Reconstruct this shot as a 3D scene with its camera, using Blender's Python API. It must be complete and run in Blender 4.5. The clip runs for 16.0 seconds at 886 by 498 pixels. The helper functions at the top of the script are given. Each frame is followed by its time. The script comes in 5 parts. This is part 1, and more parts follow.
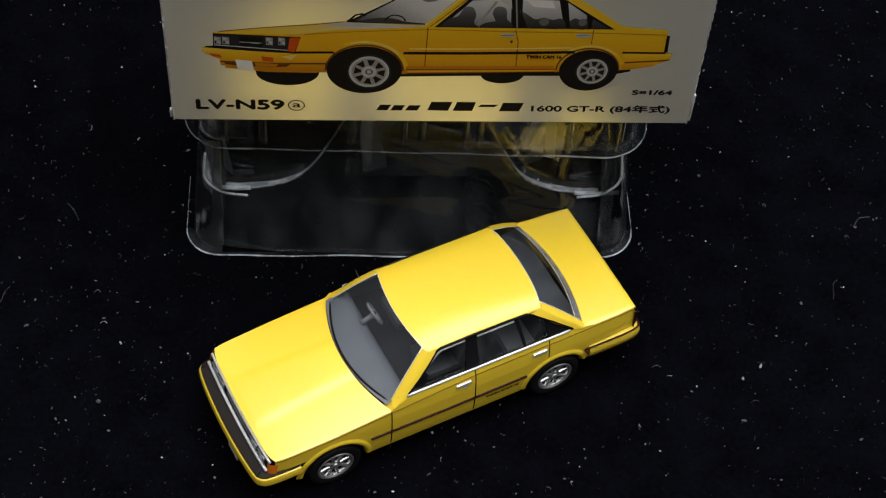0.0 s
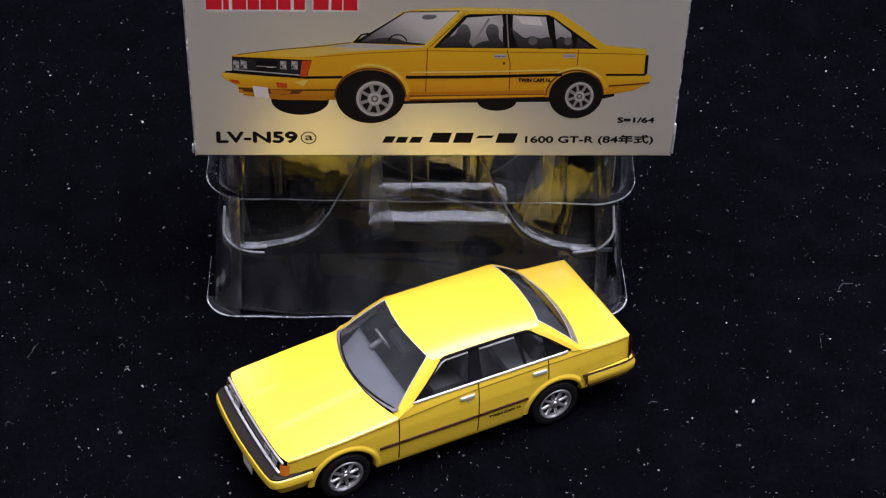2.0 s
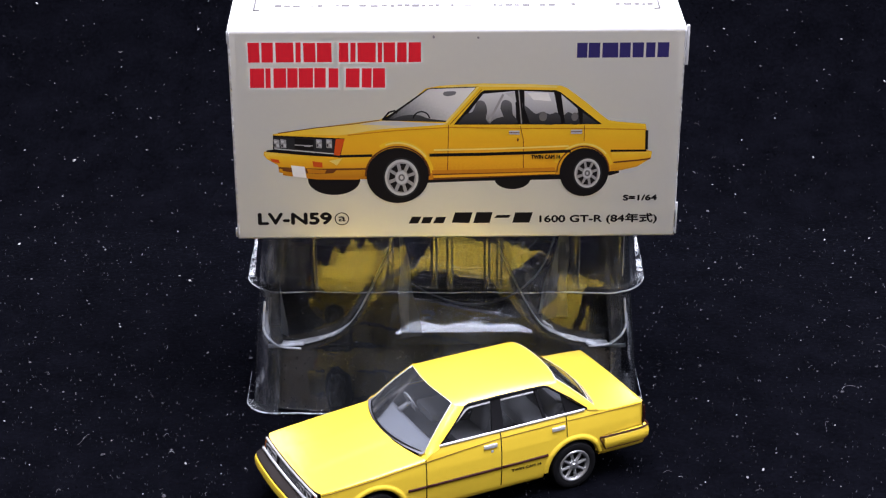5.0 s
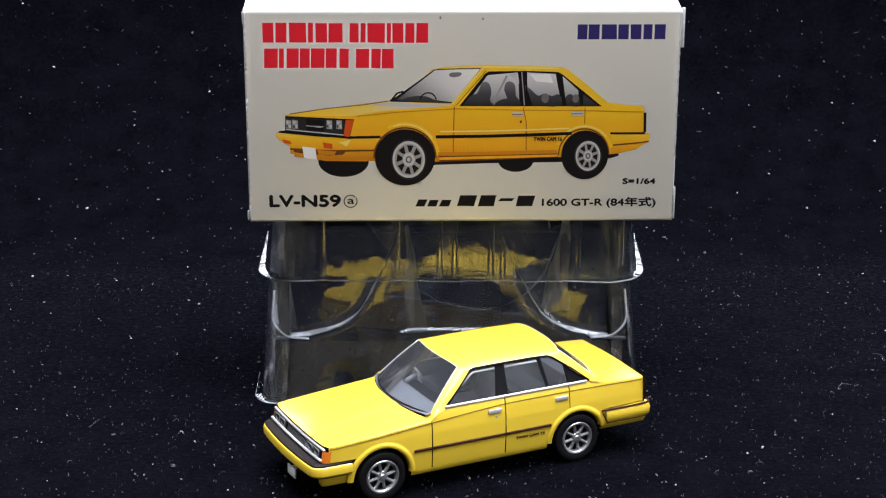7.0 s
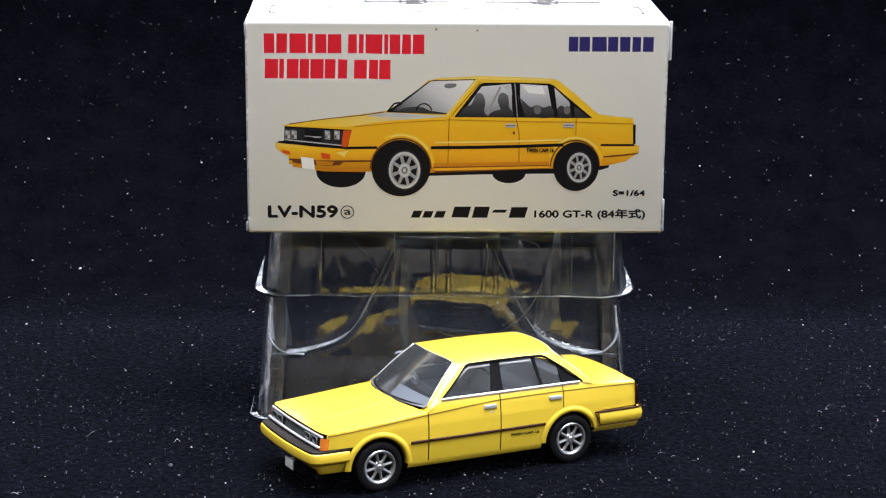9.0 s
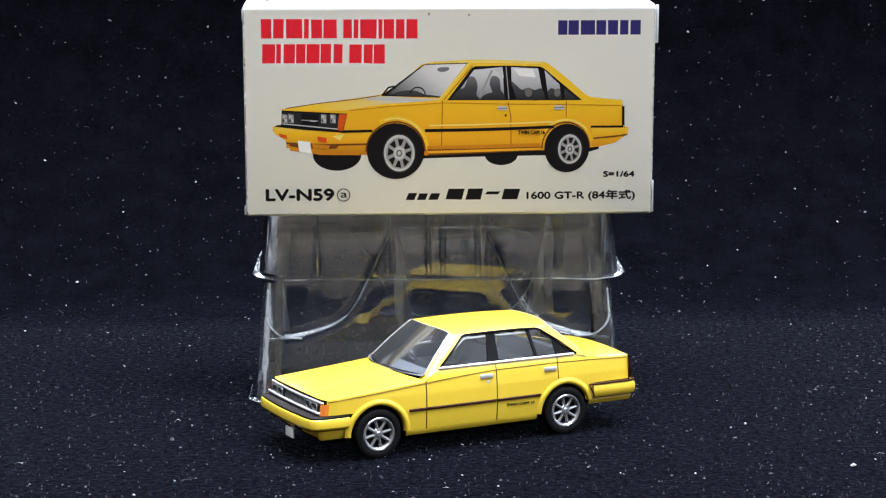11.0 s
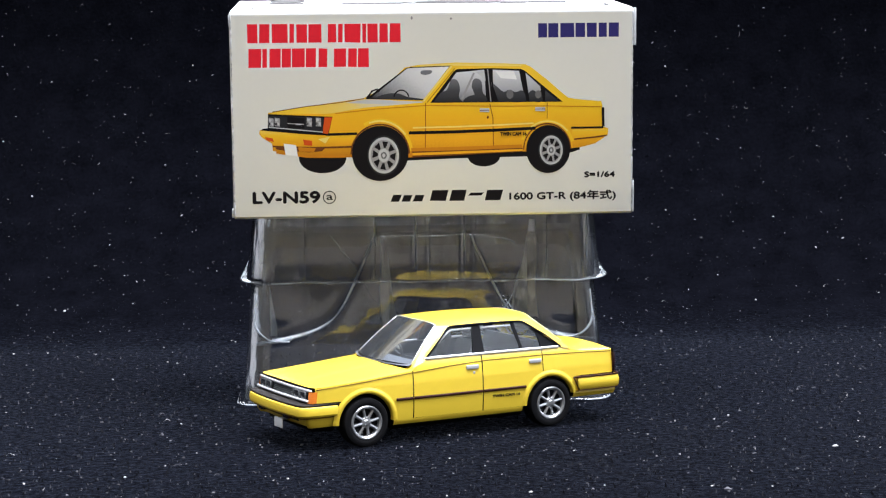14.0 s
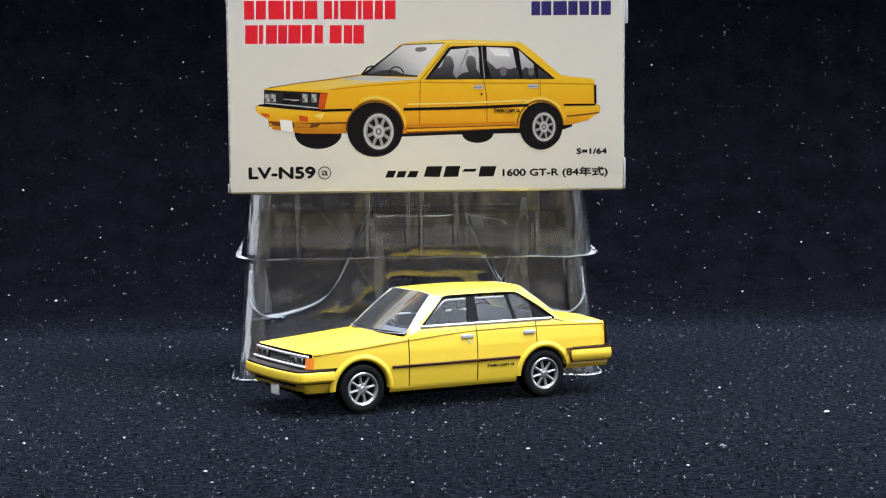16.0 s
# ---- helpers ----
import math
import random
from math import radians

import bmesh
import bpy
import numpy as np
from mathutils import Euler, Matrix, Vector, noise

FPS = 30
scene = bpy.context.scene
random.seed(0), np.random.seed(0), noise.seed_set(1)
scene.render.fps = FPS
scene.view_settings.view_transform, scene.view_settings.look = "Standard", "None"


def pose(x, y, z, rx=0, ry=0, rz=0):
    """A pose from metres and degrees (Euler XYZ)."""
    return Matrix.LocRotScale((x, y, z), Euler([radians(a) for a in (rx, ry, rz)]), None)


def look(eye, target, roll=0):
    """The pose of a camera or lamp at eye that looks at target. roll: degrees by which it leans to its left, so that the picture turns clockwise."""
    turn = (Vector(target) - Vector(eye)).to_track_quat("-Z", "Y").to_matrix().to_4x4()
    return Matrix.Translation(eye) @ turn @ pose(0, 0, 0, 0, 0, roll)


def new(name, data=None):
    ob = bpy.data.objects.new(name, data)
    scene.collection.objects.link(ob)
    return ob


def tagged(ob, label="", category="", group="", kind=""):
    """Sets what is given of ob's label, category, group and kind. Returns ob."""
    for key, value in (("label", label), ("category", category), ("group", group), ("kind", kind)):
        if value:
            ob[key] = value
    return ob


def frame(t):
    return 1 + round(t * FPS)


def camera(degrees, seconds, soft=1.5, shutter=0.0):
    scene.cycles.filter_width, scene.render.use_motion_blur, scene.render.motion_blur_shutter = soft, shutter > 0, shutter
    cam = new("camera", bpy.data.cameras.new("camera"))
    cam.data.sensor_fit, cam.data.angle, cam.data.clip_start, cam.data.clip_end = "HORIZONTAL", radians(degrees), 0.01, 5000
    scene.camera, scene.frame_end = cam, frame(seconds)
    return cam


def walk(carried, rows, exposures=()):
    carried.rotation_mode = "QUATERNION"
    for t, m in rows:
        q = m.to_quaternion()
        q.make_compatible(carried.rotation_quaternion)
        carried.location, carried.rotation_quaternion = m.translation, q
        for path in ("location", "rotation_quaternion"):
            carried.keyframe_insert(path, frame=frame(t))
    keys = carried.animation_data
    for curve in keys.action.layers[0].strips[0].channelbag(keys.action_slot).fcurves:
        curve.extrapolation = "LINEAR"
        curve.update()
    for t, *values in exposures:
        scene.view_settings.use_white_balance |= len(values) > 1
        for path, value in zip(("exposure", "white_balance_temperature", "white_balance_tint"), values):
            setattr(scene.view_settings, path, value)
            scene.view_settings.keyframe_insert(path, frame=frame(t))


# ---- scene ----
cam = camera(25.6, 16.0, 1.25)
# seconds, eye, target, roll
PATH = [
    (0, (-0.01486, -0.19977, 0.26417), (0.00397, 0.02017, -0.02021), 4.13),
    (0.5, (-0.01480, -0.21618, 0.25379), (0.00423, 0.01867, -0.01839), 3.39),
    (1, (-0.01406, -0.23286, 0.24982), (0.00515, 0.01958, -0.00611), 3.23),
    (1.5, (-0.01252, -0.24717, 0.23700), (0.00319, 0.01798, -0.00600), 2.42),
    (2, (-0.01129, -0.26337, 0.23080), (0.00184, 0.01657, 0.00483), 1.63),
    (2.5, (-0.01167, -0.27627, 0.21962), (0.00006, 0.01542, 0.00896), 1.38),
    (3, (-0.01049, -0.28585, 0.20965), (0.00021, 0.01404, 0.01077), 0.97),
    (3.5, (-0.00951, -0.29658, 0.20331), (-0.00020, 0.01165, 0.01755), 0.59),
    (4, (-0.00739, -0.30642, 0.19658), (-0.00104, 0.01041, 0.02576), -0.15),
    (4.2, (-0.00794, -0.31041, 0.19376), (-0.00242, 0.00918, 0.02814), 0.03),
    (6.3, (-0.00956, -0.34274, 0.15682), (-0.00321, -0.00455, 0.03356), -0.23),
    (6.5, (-0.00971, -0.34455, 0.15148), (-0.00352, -0.00495, 0.03217), -0.13),
    (7, (-0.01116, -0.35196, 0.14297), (-0.00454, -0.00843, 0.03551), 0.12),
    (7.5, (-0.01200, -0.35609, 0.13474), (-0.00295, -0.00878, 0.04041), 0.27),
    (8, (-0.01289, -0.35923, 0.12356), (-0.00152, -0.00924, 0.04003), 0.54),
    (8.5, (-0.01416, -0.36417, 0.11674), (-0.00249, -0.01231, 0.04150), 0.13),
    (9, (-0.01599, -0.36835, 0.10828), (-0.00385, -0.01543, 0.03827), 0.42),
    (9.5, (-0.01820, -0.37096, 0.10055), (-0.00470, -0.01685, 0.03711), 0.22),
    (10, (-0.01868, -0.37398, 0.09365), (-0.00418, -0.01908, 0.03499), 0.13),
    (12.3, (-0.01848, -0.38304, 0.07889), (-0.00266, -0.02615, 0.03440), -0.38),
    (12.5, (-0.01875, -0.38247, 0.07633), (-0.00250, -0.02544, 0.03316), -0.30),
    (13, (-0.01886, -0.38430, 0.07272), (-0.00163, -0.02697, 0.03246), -0.33),
    (13.5, (-0.01897, -0.38578, 0.06926), (-0.00091, -0.02813, 0.03232), -0.45),
    (14, (-0.01987, -0.38784, 0.06763), (-0.00080, -0.02987, 0.03458), -0.69),
    (14.5, (-0.02117, -0.38938, 0.06495), (-0.00042, -0.03121, 0.03515), -0.62),
    (15, (-0.02281, -0.39097, 0.06103), (-0.00095, -0.03269, 0.03354), -0.71),
    (15.5, (-0.02384, -0.39241, 0.05789), (-0.00170, -0.03408, 0.03134), -0.54),
    (16, (-0.02387, -0.39252, 0.05486), (-0.00026, -0.03421, 0.02934), -0.53),
]
EXPOSURES = [(0, -0.85, 6500, 10), (0.6, -0.83, 6500, 10), (0.9, -0.42, 6200, 26), (1.3, -0.42, 6200, 26), (1.45, -0.75, 6400, 26), (1.75, -0.75, 6400, 26), (1.95, -0.28, 6150, 26), (2.5, -0.18, 6100, 26), (3, 0.0, 6080, 26), (4, 0.3, 5960, 26), (6.4, 0.5, 5970, 15), (7.1, 0.48, 6070, 15), (7.6, 0.33, 6070, 15), (8.7, 0.48, 6040, 15), (9.3, 0.8, 5990, 11), (10, 0.85, 5870, 11), (16, 0.96, 5920, 11)]
walk(cam, [(t, look(eye, target, roll)) for t, eye, target, roll in PATH], EXPOSURES)

# ---- light ----
world = bpy.data.worlds.new("world")
scene.world = world
world.use_nodes = True
world.node_tree.nodes["Background"].inputs[0].default_value = (0.9, 0.95, 1.0, 1)
world.node_tree.nodes["Background"].inputs[1].default_value = 0.05


def ceiling_light(name, x, y, z, sx, sy, watts, colour):
    lamp = bpy.data.lights.new(name, "AREA")
    lamp.shape, lamp.size, lamp.size_y, lamp.energy, lamp.color = "RECTANGLE", sx, sy, watts, colour
    ob = new(name, lamp)
    ob.matrix_world = pose(x, y, z)
    return ob


ceiling_light("ceiling_lamp", 0.2, -0.1, 1.3, 1.4, 1.1, 59, (1.0, 0.99, 0.98))
# daylight through the window in the east wall
sky = ceiling_light("opening_daylight", 1.62, -0.85, 1.2, 0.9, 1.3, 9, (0.93, 0.97, 1.0))
sky.matrix_world = pose(1.62, -0.85, 1.2, 0, 90, 0)
# unseen lamp in a north wall opening, added to brighten the tray floor's reflection
sky = ceiling_light("opening_daylight", 0, 1.62, 1.23, 1.4, 0.82, 19, (0.93, 0.97, 1.0))
sky.matrix_world = pose(0, 1.62, 1.23, -90, 0, 0)

# ---- materials ----
def material(name, colour, rough=0.5, metal=0.0, grain=0.0, grain_size=0.001, bump=0.0, coat=0.0, vary=0.0, spec=0.5, coat_rough=0.04):
    """A surface with colour variation at a coarse and a fine scale, and fine relief. Sizes in metres."""
    mat = bpy.data.materials.new(name)
    mat.use_nodes = True
    nt = mat.node_tree
    b = nt.nodes["Principled BSDF"]
    b.inputs["Base Color"].default_value = (*colour, 1)
    b.inputs["Roughness"].default_value = rough
    b.inputs["Metallic"].default_value = metal
    b.inputs["Coat Weight"].default_value = coat
    b.inputs["Coat Roughness"].default_value = coat_rough
    b.inputs["Specular IOR Level"].default_value = spec
    if grain or bump or vary:
        tc = nt.nodes.new("ShaderNodeTexCoord")
        fine = nt.nodes.new("ShaderNodeTexNoise")
        fine.inputs["Scale"].default_value = 1 / grain_size
        fine.inputs["Detail"].default_value = 4
        wide = nt.nodes.new("ShaderNodeTexNoise")
        wide.inputs["Scale"].default_value = 0.12 / grain_size
        wide.inputs["Detail"].default_value = 3
        for n in (fine, wide):
            nt.links.new(tc.outputs["Object"], n.inputs["Vector"])
        add = nt.nodes.new("ShaderNodeMath")
        add.operation = "ADD"
        nt.links.new(fine.outputs["Fac"], add.inputs[0])
        nt.links.new(wide.outputs["Fac"], add.inputs[1])
        ramp = nt.nodes.new("ShaderNodeMapRange")
        ramp.inputs["From Min"].default_value, ramp.inputs["From Max"].default_value = 0.6, 1.4
        ramp.inputs["To Min"].default_value, ramp.inputs["To Max"].default_value = 1 - grain, 1 + grain
        nt.links.new(add.outputs[0], ramp.inputs["Value"])
        mix = nt.nodes.new("ShaderNodeVectorMath")
        mix.operation = "SCALE"
        mix.inputs[0].default_value = colour
        nt.links.new(ramp.outputs["Result"], mix.inputs["Scale"])
        nt.links.new(mix.outputs[0], b.inputs["Base Color"])
        if vary:
            rr = nt.nodes.new("ShaderNodeMapRange")
            rr.inputs["From Min"].default_value, rr.inputs["From Max"].default_value = 0.3, 0.7
            rr.inputs["To Min"].default_value, rr.inputs["To Max"].default_value = max(rough - vary, 0.02), rough + vary
            nt.links.new(wide.outputs["Fac"], rr.inputs["Value"])
            nt.links.new(rr.outputs["Result"], b.inputs["Roughness"])
        if bump:
            bp = nt.nodes.new("ShaderNodeBump")
            bp.inputs["Strength"].default_value = bump
            bp.inputs["Distance"].default_value = grain_size * 0.3
            nt.links.new(fine.outputs["Fac"], bp.inputs["Height"])
            nt.links.new(bp.outputs["Normal"], b.inputs["Normal"])
    return mat


def clear(name, tint, ior, rough=0.02, wobble=0.0, size=0.004, haze=0.0, low=0.12, high=2.2, start=0.47, stop=0.75):
    """A thin clear sheet: it lets light straight through and mirrors by its angle."""
    mat = bpy.data.materials.new(name)
    mat.use_nodes = True
    nt = mat.node_tree
    nt.nodes.remove(nt.nodes["Principled BSDF"])
    out = nt.nodes["Material Output"]
    see = nt.nodes.new("ShaderNodeBsdfTransparent")
    see.inputs[0].default_value = (*tint, 1)
    shine = nt.nodes.new("ShaderNodeBsdfGlossy")
    shine.inputs["Roughness"].default_value = rough
    fres = nt.nodes.new("ShaderNodeFresnel")
    fres.inputs["IOR"].default_value = ior
    mix = nt.nodes.new("ShaderNodeMixShader")
    nt.links.new(fres.outputs[0], mix.inputs[0])
    nt.links.new(see.outputs[0], mix.inputs[1])
    nt.links.new(shine.outputs[0], mix.inputs[2])
    last = mix
    if wobble:
        tc = nt.nodes.new("ShaderNodeTexCoord")
        ns = nt.nodes.new("ShaderNodeTexNoise")
        ns.inputs["Scale"].default_value = 1 / size
        ns.inputs["Detail"].default_value = 2
        mw = nt.nodes.new("ShaderNodeMapping")
        mw.inputs["Scale"].default_value = (1, 1, 0.28)
        nt.links.new(tc.outputs["Object"], mw.inputs["Vector"])
        nt.links.new(mw.outputs[0], ns.inputs["Vector"])
        bp = nt.nodes.new("ShaderNodeBump")
        bp.inputs["Strength"].default_value = wobble
        bp.inputs["Distance"].default_value = size * 0.25
        nt.links.new(ns.outputs["Fac"], bp.inputs["Height"])
        nt.links.new(bp.outputs["Normal"], shine.inputs["Normal"])
        nt.links.new(bp.outputs["Normal"], fres.inputs["Normal"])
    if haze:
        dull = nt.nodes.new("ShaderNodeBsdfDiffuse")
        dull.inputs[0].default_value = (0.70, 0.76, 0.85, 1)
        hz = nt.nodes.new("ShaderNodeMixShader")
        # upright streaks of haze: scuffs, and sheen put in as pale colour
        tc2 = nt.nodes.new("ShaderNodeTexCoord")
        mp = nt.nodes.new("ShaderNodeMapping")
        mp.inputs["Scale"].default_value = (1, 1, 0.35)
        ns2 = nt.nodes.new("ShaderNodeTexNoise")
        ns2.inputs["Scale"].default_value = 0.8 / size
        ns2.inputs["Detail"].default_value = 6
        mr = nt.nodes.new("ShaderNodeMapRange")
        mr.inputs["From Min"].default_value, mr.inputs["From Max"].default_value = start, stop
        mr.inputs["To Min"].default_value, mr.inputs["To Max"].default_value = haze * low, haze * high
        nt.links.new(tc2.outputs["Object"], mp.inputs["Vector"])
        nt.links.new(mp.outputs[0], ns2.inputs["Vector"])
        nt.links.new(ns2.outputs["Fac"], mr.inputs["Value"])
        nt.links.new(mr.outputs["Result"], hz.inputs[0])
        nt.links.new(mix.outputs[0], hz.inputs[1])
        nt.links.new(dull.outputs[0], hz.inputs[2])
        last = hz
    nt.links.new(last.outputs[0], out.inputs["Surface"])
    return mat


PAINT = material("yellow_enamel", (0.80, 0.568, 0.036), 0.36, 0, 0.02, 0.0006, 0.03, 0.6, 0.0, coat_rough=0.22)
BLACK = material("black_trim", (0.006, 0.006, 0.007), 0.5, 0, 0.2, 0.0004, 0.1, spec=0.06)
DARK = material("dark_chassis", (0.006, 0.006, 0.007), 0.6, 0, 0.2, 0.0005, 0.1, spec=0.15)
RUBBER = material("rubber", (0.005, 0.005, 0.006), 0.7, 0, 0.25, 0.0004, 0.2, spec=0.12)
GRILLE_GREY = material("grey_grille", (0.13, 0.135, 0.14), 0.4, 0.3, 0.2, 0.0004, 0.1)
WHEEL_GREY = material("pale_grey_plastic", (0.22, 0.22, 0.23), 0.45, 0, 0.1, 0.0004)
BUMPER_GREY = material("dark_rubber_strip", (0.012, 0.009, 0.008), 0.6, 0, 0.2, 0.0004, 0.1, spec=0.15)
LINE = material("brown_line", (0.14, 0.075, 0.008), 0.6, 0, 0.1, 0.0004, spec=0.15)
STRIPE = material("side_moulding", (0.03, 0.006, 0.005), 0.5, 0, 0.1, 0.0004, spec=0.15)
CHROME = material("chrome_paint", (0.74, 0.75, 0.76), 0.34, 0.45, 0.06, 0.0004, 0.05)
SILVER = material("silver_rim", (0.53, 0.54, 0.55), 0.33, 0.85, 0.08, 0.0004, 0.08)
SEAT = material("interior_plastic", (0.11, 0.11, 0.118), 0.55, 0, 0.15, 0.0006, 0.1)
CABIN = material("dashboard_plastic", (0.12, 0.125, 0.14), 0.5, 0, 0.15, 0.0006, 0.1)
AMBER = material("amber_lens", (0.70, 0.19, 0.015), 0.2, 0, 0.1, 0.0004, 0.05, 0.5)
LAMP = material("headlamp_lens", (0.05, 0.05, 0.055), 0.12, 0.2, 0.3, 0.0004, 0.2, 0.5)
DARK_RED = material("dark_red_gloss", (0.03, 0.004, 0.004), 0.2, 0, 0.2, 0.0005, 0.05, 0.5)
PLATE = material("white_plate", (0.75, 0.75, 0.74), 0.45, 0, 0.04, 0.0006)
# windscreen haze puts the grey-blue lamp reflection into the colour
SCREEN_GLASS = clear("windscreen_glass", (0.80, 0.83, 0.86), 1.17, 0.12, 0.0, 0.006, 0.032, 0.8, 1.2)
GLASS = clear("window_glass", (0.66, 0.68, 0.70), 1.36, 0.07, 0.12, 0.003, 0.015)
GLASS_BASE = clear("pale_window_plastic", (0.90, 0.86, 0.72), 1.4, 0.15, 0.2, 0.003, 0.2, 0.6, 1.4)
# opaque pale colour stands in for light caught in the clear edge
EDGE = material("glazing_edge", (0.62, 0.63, 0.65), 0.25, 0, 0.05, 0.0005)
PLASTIC = clear("clear_plastic", (0.95, 0.96, 0.97), 1.85, 0.015, 0.18, 0.006, 0.035, 0.4, 1.9, 0.42, 0.75)
PLASTIC_RIBBED = clear("rippled_clear_plastic", (0.95, 0.96, 0.97), 1.75, 0.02, 0.24, 0.005, 0.06, 0.1, 3.0, 0.5, 0.7)
# patchy haze stands in for room light reflected at the corners
PLASTIC_PATCHY = clear("corner_sheen_plastic", (0.90, 0.93, 0.96), 2.1, 0.22, 0.6, 0.0026, 0.15, 0.0, 3.0, 0.5, 0.70)
PLASTIC_FLOOR = clear("floor_sheen_plastic", (0.9, 0.92, 0.94), 2.1, 0.06, 0.05, 0.008, 0.13, 0.0, 2.0)
PLASTIC_THIN = clear("thin_clear_plastic", (0.94, 0.95, 0.96), 1.1, 0.25, 0.4, 0.005, 0.02)
# pale haze put in for glints along cut edges and creases
PLASTIC_EDGE = clear("clear_plastic_edge", (0.75, 0.78, 0.8), 1.35, 0.18, 0.4, 0.005, 0.45, 0.3, 1.8)
PLASTIC_WHITE = clear("white_crease_plastic", (0.8, 0.83, 0.86), 1.5, 0.2, 0.4, 0.003, 0.62, 0.5, 1.5, 0.4, 0.65)
# even pale haze, put in for light that folds and rolled edges reflect
PLASTIC_HAZY = clear("hazy_plastic", (0.85, 0.88, 0.9), 1.7, 0.3, 0.4, 0.003, 0.5, 0.5, 1.5, 0.48, 0.6)
CARD = material("silver_grey_card", (0.735, 0.735, 0.69), 0.30, 0.45, 0.012, 0.0012, 0.02)
CARD_WHITE = material("white_card", (0.52, 0.52, 0.51), 0.5, 0, 0.03, 0.001, 0.06)
CARD_EDGE = material("worn_card_edge", (0.55, 0.56, 0.58), 0.7, 0, 0.12, 0.0006, 0.3)
LINT = material("white_lint", (0.42, 0.42, 0.46), 0.8, 0, 0.2, 0.0005)


def ink(name, colour):
    return material(name, colour, 0.6, 0, 0.06, 0.0008, spec=0.05)


INK = {
    "red": ink("red_ink", (0.62, 0.018, 0.03)),
    "blue": ink("dark_blue_ink", (0.03, 0.025, 0.12)),
    "black": ink("black_ink", (0.008, 0.007, 0.008)),
    "yellow": ink("yellow_ink", (0.68, 0.42, 0.014)),
    "orange": ink("orange_ink", (0.66, 0.325, 0.01)),
    "deep": ink("deep_orange_ink", (0.45, 0.17, 0.008)),
    "pale": ink("pale_yellow_ink", (0.70, 0.53, 0.13)),
    "brown": ink("brown_ink", (0.12, 0.04, 0.012)),
    "grey": ink("grey_ink", (0.12, 0.115, 0.115)),
    "mid": ink("mid_grey_ink", (0.25, 0.245, 0.25)),
    "light": ink("light_grey_ink", (0.42, 0.42, 0.43)),
    "white": ink("white_ink", (0.68, 0.67, 0.66)),
    "amber": ink("red_orange_ink", (0.50, 0.07, 0.01)),
}


def velvet():
    mat = material("black_velvet", (0.0016, 0.0017, 0.0027), 1.0, 0, 0.5, 0.0009, 0.55, 0, 0, 0.0)
    b = mat.node_tree.nodes["Principled BSDF"]
    nt = mat.node_tree
    tc = nt.nodes.new("ShaderNodeTexCoord")
    ns = nt.nodes.new("ShaderNodeTexNoise")
    ns.inputs["Scale"].default_value = 750
    ns.inputs["Detail"].default_value = 5
    ns.inputs["Roughness"].default_value = 0.7
    mr = nt.nodes.new("ShaderNodeMapRange")
    mr.inputs["From Min"].default_value, mr.inputs["From Max"].default_value = 0.40, 0.66
    mr.inputs["To Min"].default_value, mr.inputs["To Max"].default_value = 0.05, 0.46
    nt.links.new(tc.outputs["Object"], ns.inputs["Vector"])
    nt.links.new(ns.outputs["Fac"], mr.inputs["Value"])
    nt.links.new(mr.outputs["Result"], b.inputs["Sheen Weight"])
    b.inputs["Sheen Roughness"].default_value = 0.245
    b.inputs["Sheen Tint"].default_value = (0.6, 0.7, 1.0, 1)
    return mat


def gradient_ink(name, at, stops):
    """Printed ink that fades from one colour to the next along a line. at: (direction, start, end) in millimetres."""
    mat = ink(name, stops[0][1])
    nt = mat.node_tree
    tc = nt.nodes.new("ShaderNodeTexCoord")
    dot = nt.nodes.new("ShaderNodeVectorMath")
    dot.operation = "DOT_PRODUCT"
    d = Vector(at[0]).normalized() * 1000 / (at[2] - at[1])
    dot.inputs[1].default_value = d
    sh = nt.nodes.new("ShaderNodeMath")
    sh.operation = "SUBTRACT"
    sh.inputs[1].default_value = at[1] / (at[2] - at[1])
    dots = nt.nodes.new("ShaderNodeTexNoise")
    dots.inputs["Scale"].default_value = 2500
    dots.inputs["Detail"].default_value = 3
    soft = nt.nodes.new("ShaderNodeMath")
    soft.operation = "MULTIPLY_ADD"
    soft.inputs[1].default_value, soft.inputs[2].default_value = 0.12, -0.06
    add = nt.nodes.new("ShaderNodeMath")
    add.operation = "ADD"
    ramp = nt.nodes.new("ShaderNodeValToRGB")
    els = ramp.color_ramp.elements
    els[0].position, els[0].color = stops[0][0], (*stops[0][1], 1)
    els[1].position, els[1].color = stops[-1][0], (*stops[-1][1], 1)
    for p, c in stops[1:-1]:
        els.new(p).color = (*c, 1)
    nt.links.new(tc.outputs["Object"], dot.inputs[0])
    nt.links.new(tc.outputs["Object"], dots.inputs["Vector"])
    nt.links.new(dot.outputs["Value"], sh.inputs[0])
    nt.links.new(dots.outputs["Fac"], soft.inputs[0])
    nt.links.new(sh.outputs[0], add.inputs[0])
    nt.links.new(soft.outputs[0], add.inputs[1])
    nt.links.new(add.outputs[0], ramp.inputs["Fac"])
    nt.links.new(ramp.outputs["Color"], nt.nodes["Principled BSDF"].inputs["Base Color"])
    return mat


